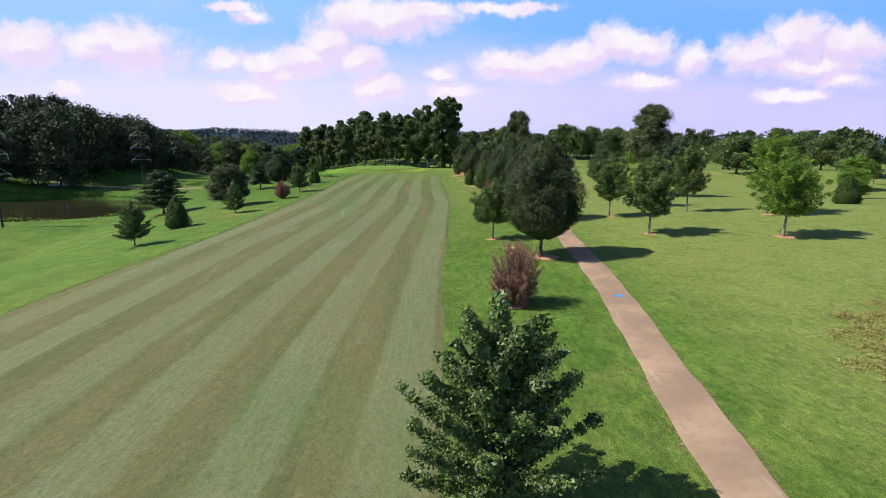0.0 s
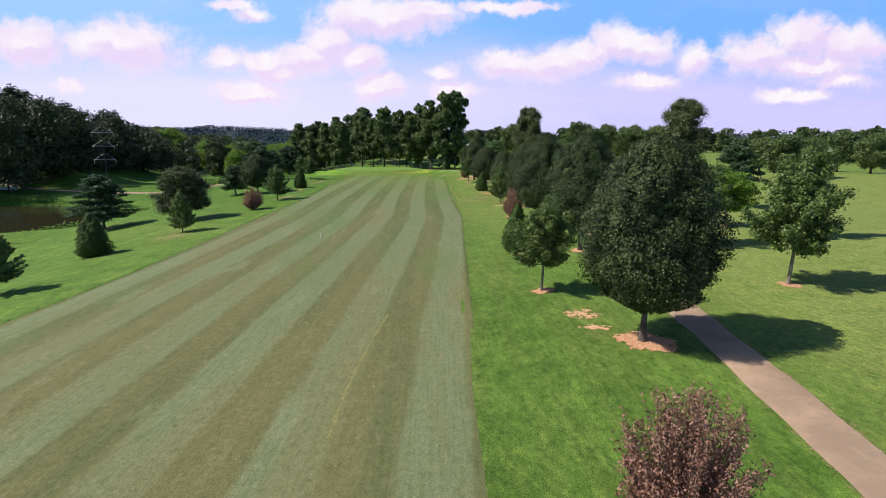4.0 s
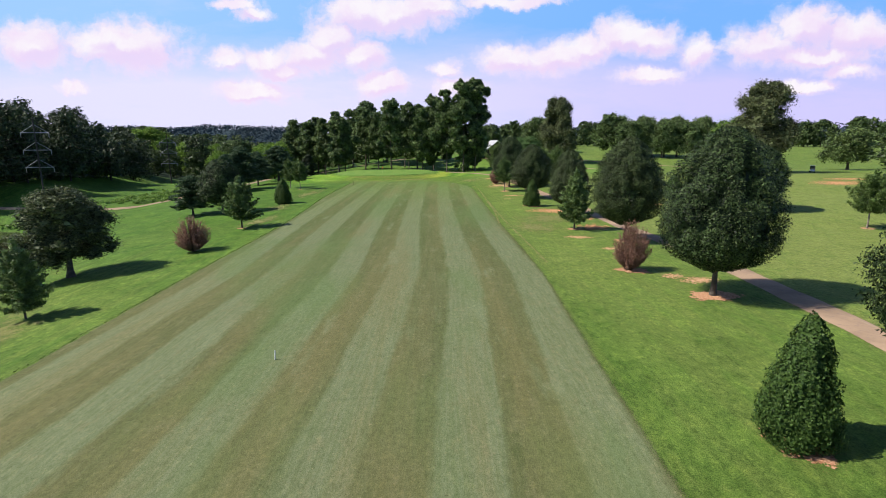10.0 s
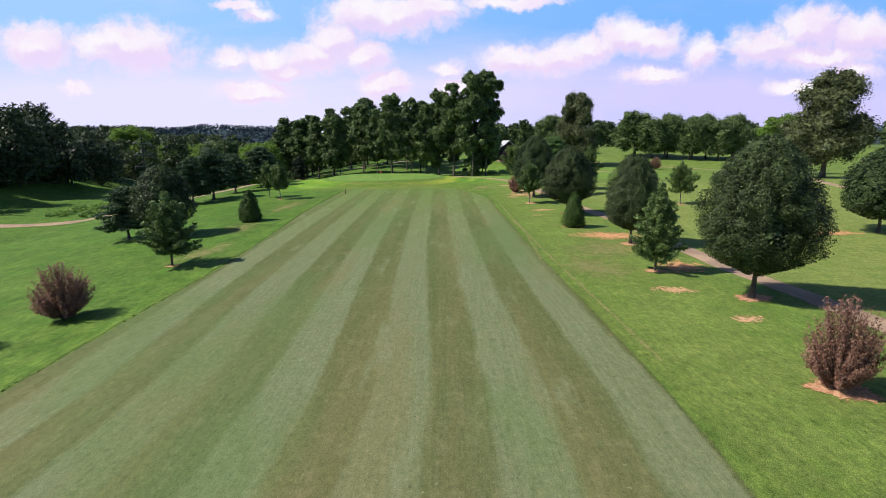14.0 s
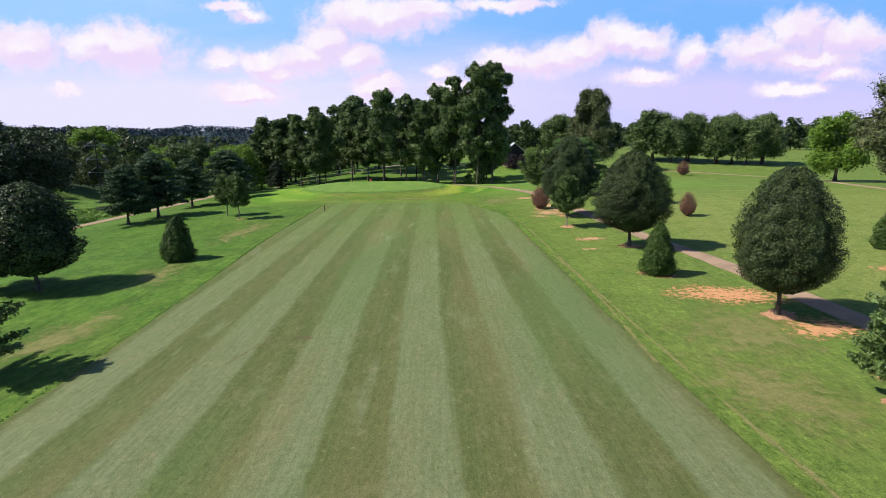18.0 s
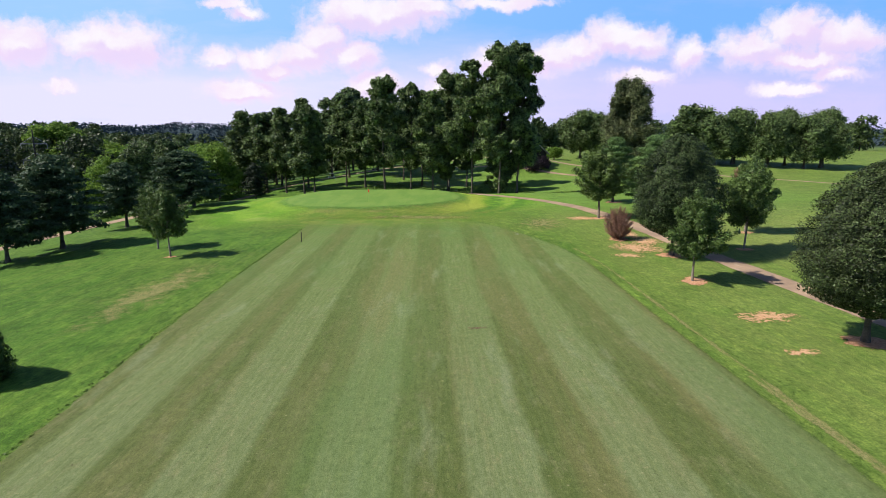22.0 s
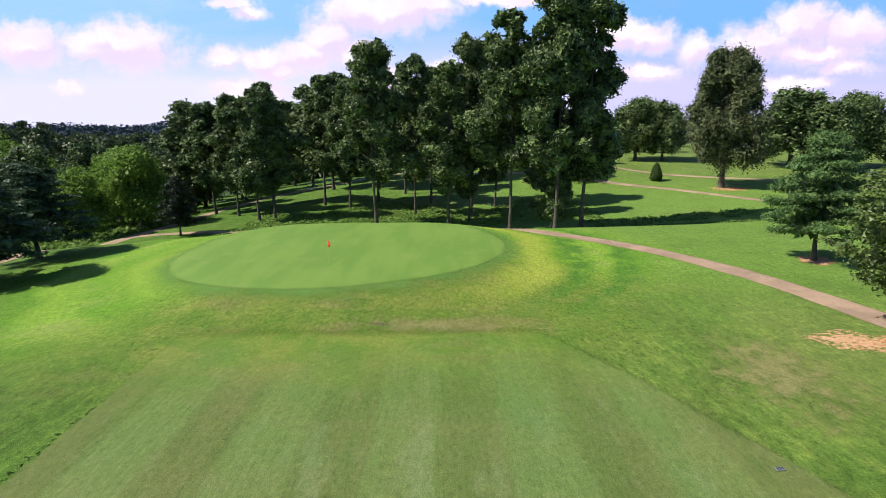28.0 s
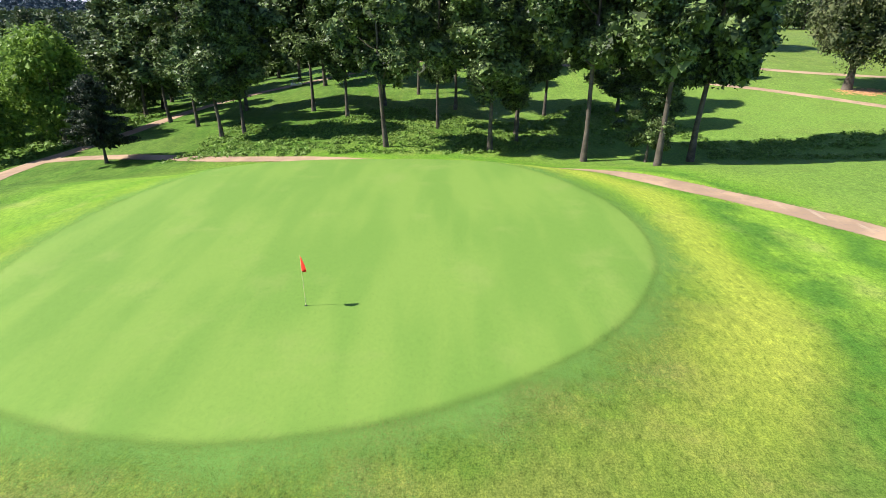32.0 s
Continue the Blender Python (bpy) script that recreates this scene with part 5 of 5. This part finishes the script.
def hill_canopy():
    """Wooded hills far off: a rolling roof of crowns, each a clump of leafy faces, in haze-blue colours."""
    rng = np.random.default_rng(9)

    def roof(x, y):
        far = np.hypot(x, y - 130)
        return land(x, y) + (12.5 + 2.0 * np.sin(x * 0.021 + 2) * np.sin(y * 0.017) + 1.5 * np.sin(x * 0.05 + y * 0.03)) * sstep(480, 640, far)
    v, f = sheet(np.linspace(radians(-80), radians(95), 260), np.linspace(0, 1, 40),
                 lambda a, k: ((470 + 2100 * k ** 1.6) * np.sin(a), 130 + (470 + 2100 * k ** 1.6) * np.cos(a), roof((470 + 2100 * k ** 1.6) * np.sin(a), 130 + (470 + 2100 * k ** 1.6) * np.cos(a)) - 2.5))
    root = tagged(new("distant_hills"), "wooded hills on the horizon, coloured bluish with haze", "woodland", kind="stuff")
    child("slope", mesh_of("slope", v, f, HAZY_HILL, True), root, "dark wooded slope below the crowns, tinted with haze")
    r = 500 + 1500 * rng.random(5200) ** 1.5
    a = np.where(rng.random(5200) < 0.75, rng.uniform(radians(-66), radians(12), 5200), rng.uniform(radians(12), radians(70), 5200))
    x, y = r * np.sin(a), 130 + r * np.cos(a)
    w = rng.uniform(5.5, 10.0, 5200) * (0.8 + r / 2500)
    lob = np.stack([x, y, roof(x, y) + 0.1 * w, w, w, w * 0.5], 1)
    child("canopy", mesh_of("canopy", *leaves(lob, 120000, 2.3, rng, 0.10, 0.5, 0.02, 2.2, three=True), HAZY_HILL), root)


hill_canopy()


# ---------------------------------------------------------------- undergrowth
def tufts(name, spots, size, mat, label, seed, each=26, cat="weeds", slim=1.0):
    """Low leafy growth as one mass; spots: x, y, half width, height."""
    rng = np.random.default_rng(seed)
    lob = [[x, y, float(land(x, y)) + h * 0.35, w, w, h * 0.7] for x, y, w, h in spots]
    root = tagged(new(name, mesh_of(name, *leaves(lob, each * len(lob), size, rng, 0.8, 0.9, 0.2, three=True, slim=slim), mat)), label, cat, kind="stuff")
    return root


def scatter(count, x0, x1, y0, y1, keep, w, h):
    out = []
    while len(out) < count:
        x, y = rng.uniform(x0, x1), rng.uniform(y0, y1)
        if keep(x, y):
            out.append((x, y, w * rng.uniform(0.6, 1.4), h * rng.uniform(0.5, 1.4)))
    return out


def hollow(x, y):
    return y > 241.5 + 0.30 * max(x + 8, 0) * (x < 12) - (x > 12) * 4 and y < 264 + 6 * math.sin(x * 0.2) and not (x > 16 and y > 244)


tufts("undergrowth", scatter(1500, -48, 46, 234, 270, hollow, 0.7, 0.32), 0.26, WEED, "leafy green undergrowth in the hollow behind the green", 3)
tufts("undergrowth", scatter(150, 12, 34, 229, 240, lambda x, y: abs(y - (238.5 - 0.45 * (x - 12))) < 1.6, 0.5, 0.24), 0.20, WEED, "rank weeds along a ditch", 4)
tufts("undergrowth", scatter(900, -86, -67, 160, 282, lambda x, y: x < np.interp(y, LY[6:15], LX[6:15]) - 2.8, 0.8, 0.8), 0.4, WEED, "weedy bank below the path", 5)
def meadow(x, y):
    return y < 7.0 + 0.5 * math.sin(x) and ((x - 38) / 15) ** 2 + ((y + 5) / 12.5) ** 2 < 1 + 0.12 * math.sin(x + y) and x > 22.9 + 0.28 * max(y + 3, 0) + 0.05 * max(-4 - y, 0) + 0.5 * math.sin(y * 1.3) + 0.3 * math.sin(3.1 * y)


tufts("meadow_grass", scatter(6200, 20, 54, -18, 8.5, meadow, 0.36, 0.30), 0.12, DRYWEED, "uncut meadow grass with seed heads", 6, 18, "grass", 0.5)
tufts("reeds", [(POND[0] + (POND[2] + 1.5) * math.cos(a), POND[1] + (POND[3] + 1.0) * math.sin(a), 0.9, 0.9 + 0.5 * math.sin(9 * a)) for a in np.linspace(0, 6.28, 190)], 0.4, WEED, "grassy fringe round the pond", 7)
patch(36, -4, 11.5, 11.0, WEEDBED, "uncut dry meadow ground", cat="grass", name="meadow_ground")

# ---------------------------------------------------------------- bare patches
for x, y, rx, ry in ((11.3, 30.0, 1.5, 0.9), (11.5, 27.4, 1.0, 0.6), (16.0, 75.8, 1.3, 0.8), (17.6, 74.2, 2.0, 1.1), (14.8, 88.2, 1.4, 0.8), (13.0, 95.3, 1.6, 1.2),
                     (8.6, 159.6, 1.6, 0.9), (11.2, 141.6, 2.0, 1.2), (9.6, 135.8, 1.0, 0.6), (10.6, 163.0, 2.4, 3.0), (12.8, 166.0, 1.6, 2.6), (12.4, 171.5, 1.3, 4.5), (10.4, 183.4, 2.6, 1.6)):
    patch(x, y, rx, ry, SOIL, "bare sandy soil worn through the turf")
for x, y, rx, ry in ((15.2, 118.6, 4.4, 3.0), (34.4, 125.7, 2.2, 1.6), (17.6, 111.5, 3.0, 2.2), (43.0, 119.8, 3.4, 1.6), (89.3, 156.0, 8.5, 3.4), (97.0, 163.5, 6.0, 2.6), (48.5, 266.5, 4.5, 3.0), (13.0, 183.0, 3.4, 1.2), (17.2, 103.5, 2.4, 3.0)):
    patch(x, y, rx, ry, CLAY, "bare orange clay beside the cart path")
for x, y, rx, ry in ((12.5, 111, 5.5, 5.0), (9.0, 103, 3.5, 6.0), (-33, 150, 3.0, 9.0), (-33, 128, 2.5, 7.0), (-31, 112, 2.5, 6.0), (-13, 187.6, 6.5, 2.2), (4.0, 180, 4.0, 5.0), (-33.5, 66, 3, 5)):
    patch(x, y, rx, ry, DRYGRASS, "dry yellowed turf", lift=0.024, cat="grass", name="dry_patch")

# ---------------------------------------------------------------- grass standing up along the fairway's edges
edge = []
for y in np.arange(-20, 178, 0.42):
    edge.append((float(smooth_edge(LEFT, y)) - 0.12 + rng.normal() * 0.08, y, 0.15, 0.07))
tufts("edge_grass", edge, 0.08, EDGE, "shaggy lip of grass along the fairway edge", 8, 9, "grass")

ey = np.arange(80, 166, 1.5)
ribbon("worn_edge", smooth_edge(RIGHT, ey) + 1.1, ey, 0.42, 0.03, DRYGRASS, "thin dry line along the fairway edge", "grass", rim=True)

for xs, ys, w, m in (([-18.9, -18.2, -17.1, -16.6], [104.6, 106.9, 109.3, 111.4], 0.22, DIVOT_LINE), ([1.2, 2.4, 3.7, 5.2], [107.9, 108.1, 108.7, 108.4], 0.2, DIVOT_LINE),
                     ([4.9, 5.3, 5.0, 4.5], [134.5, 122.0, 113.0, 104.0], 0.45, DRYGRASS), ([-2.5, -2.6, -2.2, -1.4], [14.0, 20.6, 25.0, 33.0], 0.30, DRYGRASS)):
    ribbon("worn_line", xs, ys, w, 0.036, m, "thin brown wheel track worn in the turf", "grass", rim=True)

# ---------------------------------------------------------------- small things on the course
WHITE = plain("white_paint", (0.78, 0.77, 0.73), 0.5, 0.08)
RED = plain("red_cloth", (0.72, 0.035, 0.020), 0.7, 0.15)
BLACK = plain("black_rubber", (0.018, 0.018, 0.018), 0.7, 0.3)
STEEL = plain("galvanised_steel", (0.30, 0.31, 0.32), 0.55, 0.2, metal=0.6)
DARKPOLE = plain("weathered_pole", (0.055, 0.047, 0.042), 0.85, 0.35)
BLUE = ragged("blue_paint", (0.045, 0.22, 0.66), (0.10, 0.36, 0.80), 0.12, 4.0, 0.2)
ROOF = plain("grey_shingle", (0.46, 0.45, 0.47), 0.7, 0.15, 3.0)
TIMBER = plain("dark_timber", (0.024, 0.018, 0.020), 0.8, 0.3, 3.0)
CONCRETE = plain("pale_concrete", (0.44, 0.34, 0.28), 0.9, 0.2, 2.0)
GLASS = plain("dark_glass", (0.02, 0.024, 0.03), 0.1, 0.1)
FURPLE = leafy("plum_leaves", (0.020, 0.014, 0.020), (0.060, 0.040, 0.055), (0.050, 0.050, 0.035), 0.1)


def rod(name, a, b, r0, r1, mat, parent, label="", sides=8):
    return child(name, mesh_of(name, *tube(np.linspace(a, b, 4), np.linspace(r0, r1, 4), sides), mat, True), parent, label)


def flagstick(x, y):
    root = tagged(new("flagstick"), "golf flagstick with a small red flag in the hole", "flagstick")
    root.location, root.rotation_euler = (x, y, float(land(x, y)) + 0.05), (0, 0, -0.85)
    rod("pole", (0, 0, -0.05), (0, 0, 2.2), 0.011, 0.009, plain("yellowed_pole", (0.72, 0.66, 0.34), 0.4, 0.1), root)
    v, f = sheet(np.linspace(0, 1, 9), np.linspace(0, 1, 7),
                 lambda u, k: (0.012 + u * (0.06 + 0.36 * k) * (1 - 0.25 * k * k), 0.08 * np.sin(u * 8 + k) * u * k, 2.19 - 0.64 * k * (1 - 0.18 * u * u) - 0.03 * u))
    flag = child("flag", mesh_of("flag", v, f, RED, True), root, "drooping red cloth flag")
    mod = flag.modifiers.new("thickness", "SOLIDIFY")
    mod.thickness = 0.006
    a = np.linspace(0, 2 * math.pi, 25)
    v, f = sheet(a, np.array([0.0, 0.03, 0.062]), lambda t, r: (r * np.cos(t), r * np.sin(t), 0.006 + 0 * t))
    child("cup", mesh_of("cup", v, f, BLACK, True), root, "dark round hole cut in the turf")


flagstick(-22.33, 200.77)


def stake(x, y, h, r, mat, label):
    root = tagged(new("marker_stake"), label, "stake")
    root.location = (x, y, float(land(x, y)) + 0.03)
    rod("post", (0, 0, -0.1), (0.03, 0, h), r, r * 0.92, mat, root)
    rod("cap", (0.03, 0, h), (0.031, 0, h + 0.03), r * 1.15, r * 0.6, mat, root)


stake(-12.42, 59.3, 0.5, 0.03, WHITE, "white yardage stake standing in the fairway")
stake(-26.2, 168.9, 1.1, 0.05, DARKPOLE, "dark yardage post at the fairway edge")


def marker_plate(x, y):
    root = tagged(new("yardage_plate"), "small pale yardage plate set flush in the turf", "marker")
    root.location, root.rotation_euler = (x, y, float(land(x, y)) + 0.04), (0, 0, 0.1)
    bm = box(bmesh.new(), 0, 0, 0.01, 0.34, 0.20, 0.03, 0.008)
    part("plate", bm, STEEL, root)
    bm = bmesh.new()
    for k in range(3):
        box(bm, -0.1 + 0.1 * k, 0, 0.03, 0.05, 0.12, 0.006)
    part("marking", bm, BLACK, root, "dark unreadable marks")


marker_plate(-0.6, 172.6)
for x, y, r in ((-5.7, 30.7, 0.22), (-3.9, 57.2, 0.16), (-2.05, 84.7, 0.2), (-16.6, 188.0, 0.45), (-3.0, 139.4, 0.18), (-8.1, 140.0, 0.5), (-15.0, 110.0, 0.5)):
    patch(x, y, r * 1.6, r * 0.5, DIVOT, "small divot of bare soil in the turf", lift=0.042, name="divot")
v = patch(16.4, 10.7, 0.55, 0.36, BLUE, "blue painted marking on the path", lift=0.075, cat="marking", name="painted_mark")


def utility_box(x, y):
    root = tagged(new("utility_box"), "small grey-green utility box on the grass", "utility box")
    root.location, root.rotation_euler = (x, y, float(land(x, y))), (0, 0, 0.3)
    paint = plain("utility_paint", (0.30, 0.36, 0.30), 0.6, 0.15)
    part("body", box(bmesh.new(), 0, 0, 0.55, 0.9, 0.6, 1.1, 0.03), paint, root)
    part("lid", box(bmesh.new(), 0, 0, 1.13, 0.98, 0.68, 0.08, 0.03), paint, root)
    part("base", box(bmesh.new(), 0, 0, 0.02, 1.2, 0.9, 0.12, 0.02), CONCRETE, root)


utility_box(40.2, 74.7)


def golf_cart(x, y, turn, paint, label):
    root = tagged(new("golf_cart"), label, "golf cart", "golf carts")
    root.matrix_basis = pose(x, y, float(land(x, y)) + 0.06, 0, 0, turn)
    bm = box(bmesh.new(), 0, 0, 0.45, 2.3, 1.15, 0.28, 0.08)
    box(bm, 0.85, 0, 0.68, 0.6, 1.1, 0.35, 0.1)
    box(bm, -0.7, 0, 0.68, 0.7, 1.1, 0.3, 0.08)
    part("body", bm, paint, root)
    bm = box(bmesh.new(), -0.35, 0, 0.85, 0.55, 1.05, 0.16, 0.05)
    box(bm, -0.62, 0, 1.12, 0.14, 1.05, 0.5, 0.05)
    part("seat", bm, plain("seat_vinyl", (0.22, 0.20, 0.17), 0.6, 0.1), root, "two dull vinyl seats")
    part("roof", box(bmesh.new(), -0.05, 0, 1.86, 1.75, 1.2, 0.07, 0.03), WHITE, root, "flat white canopy roof")
    for px, py in ((0.75, 0.52), (0.75, -0.52), (-0.8, 0.52), (-0.8, -0.52)):
        rod("roof_post", (px, py, 0.7), (px * 0.95, py, 1.84), 0.02, 0.02, BLACK, root)
    part("windscreen", box(bmesh.new(), 0.75, 0, 1.35, 0.02, 1.0, 0.8), GLASS, root)
    for px in (0.8, -0.75):
        for py in (0.5, -0.5):
            rod("wheel", (px, py - 0.09, 0.23), (px, py + 0.09, 0.23), 0.23, 0.23, BLACK, root, sides=14)


golf_cart(-47.9, 300.6, 20, WHITE, "white golf cart parked on the path under the trees")
golf_cart(100.4, 181.5, 60, WHITE, "white golf cart on the far path beneath an oak")
golf_cart(-33.4, 312.4, 200, plain("dark_cart_paint", (0.03, 0.035, 0.04), 0.4, 0.1), "dark golf cart parked under the trees")


def club_house(x, y, turn):
    root = tagged(new("club_house"), "low dark timber house with a pale grey gable roof", "house")
    root.matrix_basis = pose(x, y, float(land(x, y)) - 0.2, 0, 0, turn)
    w, d, e, r = 5.4, 7.5, 3.0, 6.4
    for name, bx in (("wall", (0, -d, e / 2, 2 * w, 0.25, e)), ("wall", (0, d, e / 2, 2 * w, 0.25, e)), ("wall", (-w, 0, e / 2, 0.25, 2 * d - 0.26, e)), ("wall", (w, 0, e / 2, 0.25, 2 * d - 0.26, e))):
        part(name, box(bmesh.new(), *bx), TIMBER, root)
    for sy in (-d, d):
        bm = bmesh.new()
        vs_ = [bm.verts.new(p) for p in ((-w, sy - 0.12, e), (w, sy - 0.12, e), (0, sy - 0.12, r), (-w, sy + 0.12, e), (w, sy + 0.12, e), (0, sy + 0.12, r))]
        for q in ((0, 1, 2), (5, 4, 3), (0, 3, 4, 1), (1, 4, 5, 2), (2, 5, 3, 0)):
            bm.faces.new([vs_[i] for i in q])
        part("gable", bm, TIMBER, root)
    for sx in (-1, 1):
        bm = bmesh.new()
        ex, ez = sx * (w + 0.9), e - 0.9 * (r - e) / w
        pts = ((0, -d - 0.9, r + 0.02), (ex, -d - 0.9, ez), (ex, d + 0.9, ez), (0, d + 0.9, r + 0.02))
        lo = [bm.verts.new(p) for p in pts]
        hi = [bm.verts.new((p[0], p[1], p[2] + 0.22)) for p in pts]
        bm.faces.new(hi), bm.faces.new(lo[::-1])
        for i in range(4):
            bm.faces.new((lo[i], lo[(i + 1) % 4], hi[(i + 1) % 4], hi[i]))
        bmesh.ops.recalc_face_normals(bm, faces=bm.faces[:])
        part("roof", bm, ROOF, root, "pale grey roof slope")
    for px in (-3.2, 3.2):
        win = part("window", box(bmesh.new(), px, -d - 0.13, 1.9, 1.6, 0.08, 1.2), TIMBER, root, "dark-framed window")
        part("pane", box(bmesh.new(), px, -d - 0.18, 1.9, 1.4, 0.03, 1.0), GLASS, win)
    part("door", box(bmesh.new(), 0, -d - 0.14, 1.05, 1.0, 0.06, 2.1, 0.01), TIMBER, root)


club_house(18.5, 293.0, 33)
for x, y, h, w in ((21.5, 281.0, 5.2, 7.0), (25.5, 284.0, 4.0, 5.0)):
    rr = np.random.default_rng(int(x * 10))
    lob = crown_lobes(rr, w / 2, 0.1, h, [0, .4, 1], [.8, 1, .3], 24, 0.34, 0.72)
    bush = tagged(new("plum_shrub"), "rounded dark plum-coloured shrub near the house", "shrub")
    bush.location = (x, y, float(land(x, y)))
    child("branch", mesh_of("branch", *stem(rr, h * 0.7, 0.08, 0, 0.02, 5, 0.1, 0.3), BARK, True), bush)
    child("crown", mesh_of("crown", *leaves(lob, 3500, 0.3, rr), FURPLE), bush)


# ---------------------------------------------------------------- power line across the valley
ARMS = (8.7, 12.8, 16.9)


def pylon(x, y, extra=0.0):
    root = tagged(new("power_pylon"), "dark power pole with three pale braced crossarms", "pylon", "power pylons")
    z = float(land(x, y)) + extra
    root.matrix_basis = pose(x, y, z, 0, 0, 9)
    rod("mast", (0, 0, -0.5 - extra), (0, 0, 20.5), 0.23, 0.14, DARKPOLE, root, sides=10)
    for h in ARMS:
        bar = rod("crossarm", (-3.1, 0, h), (3.1, 0, h), 0.10, 0.10, STEEL, root, sides=6)
        for sx in (-1, 1):
            rod("brace", (sx * 3.0, 0, h), (sx * 0.2, 0, h + 1.8), 0.06, 0.06, STEEL, bar, sides=5)
            rod("insulator", (sx * 3.05, 0, h), (sx * 3.05, 0, h - 1.2), 0.09, 0.07, STEEL, bar, sides=6)
    return x, y, z


spots = [pylon(-90.0, 86.0, 2.6), pylon(-101.0, 162.0), pylon(-113.5, 248.0)]
spots = [(-77.0, 10.0, spots[0][2])] + spots + [(-136.0, 380.0, 0.0)]
wires = []
for (x0, y0, z0), (x1, y1, z1) in zip(spots, spots[1:]):
    for h in ARMS:
        for sx in (-3.05, 3.05):
            t = np.linspace(0, 1, 15)
            wires.append(tube(np.stack([x0 + (x1 - x0) * t + sx, y0 + (y1 - y0) * t, z0 + (z1 - z0) * t + h - 1.2 - 9.0 * t * (1 - t)], 1), np.full(15, 0.022), 4))
tagged(new("power_cables", mesh_of("power_cables", *join(wires), DARKPOLE, True)), "thin dark power cables sagging between the pylons", "cable", kind="stuff")


# ---------------------------------------------------------------- by the pond
def landing(x, y):
    root = tagged(new("pond_outlet"), "pale concrete outlet box at the edge of the pond", "outlet")
    root.location = (x, y, WATER)
    bm = box(bmesh.new(), 0, 0, 0.55, 6.4, 2.2, 0.45, 0.06)
    part("slab", bm, CONCRETE, root)
    for px in (-2.9, 2.9):
        part("side_wall", box(bmesh.new(), px, 0, -0.3, 0.5, 2.0, 1.4, 0.05), CONCRETE, root)


landing(-112.6, 142.2)
boat = tagged(new("covered_boat"), "pale upturned boat under a cover on the bank", "boat")
boat.location = (-122.0, 149.0, float(land(-122.0, 149.0)))
v, f = sheet(np.linspace(-1, 1, 13), np.linspace(-1, 1, 9), lambda u, k: (u * 3.2, k * 1.0 * (1 - 0.6 * u ** 4), 0.15 + 0.95 * np.sqrt(np.clip(1 - k * k * 0.98, 0, 1)) * (1 - 0.5 * u ** 4)))
child("hull", mesh_of("hull", v, f, plain("boat_cover", (0.45, 0.47, 0.55), 0.6, 0.15), True), boat)
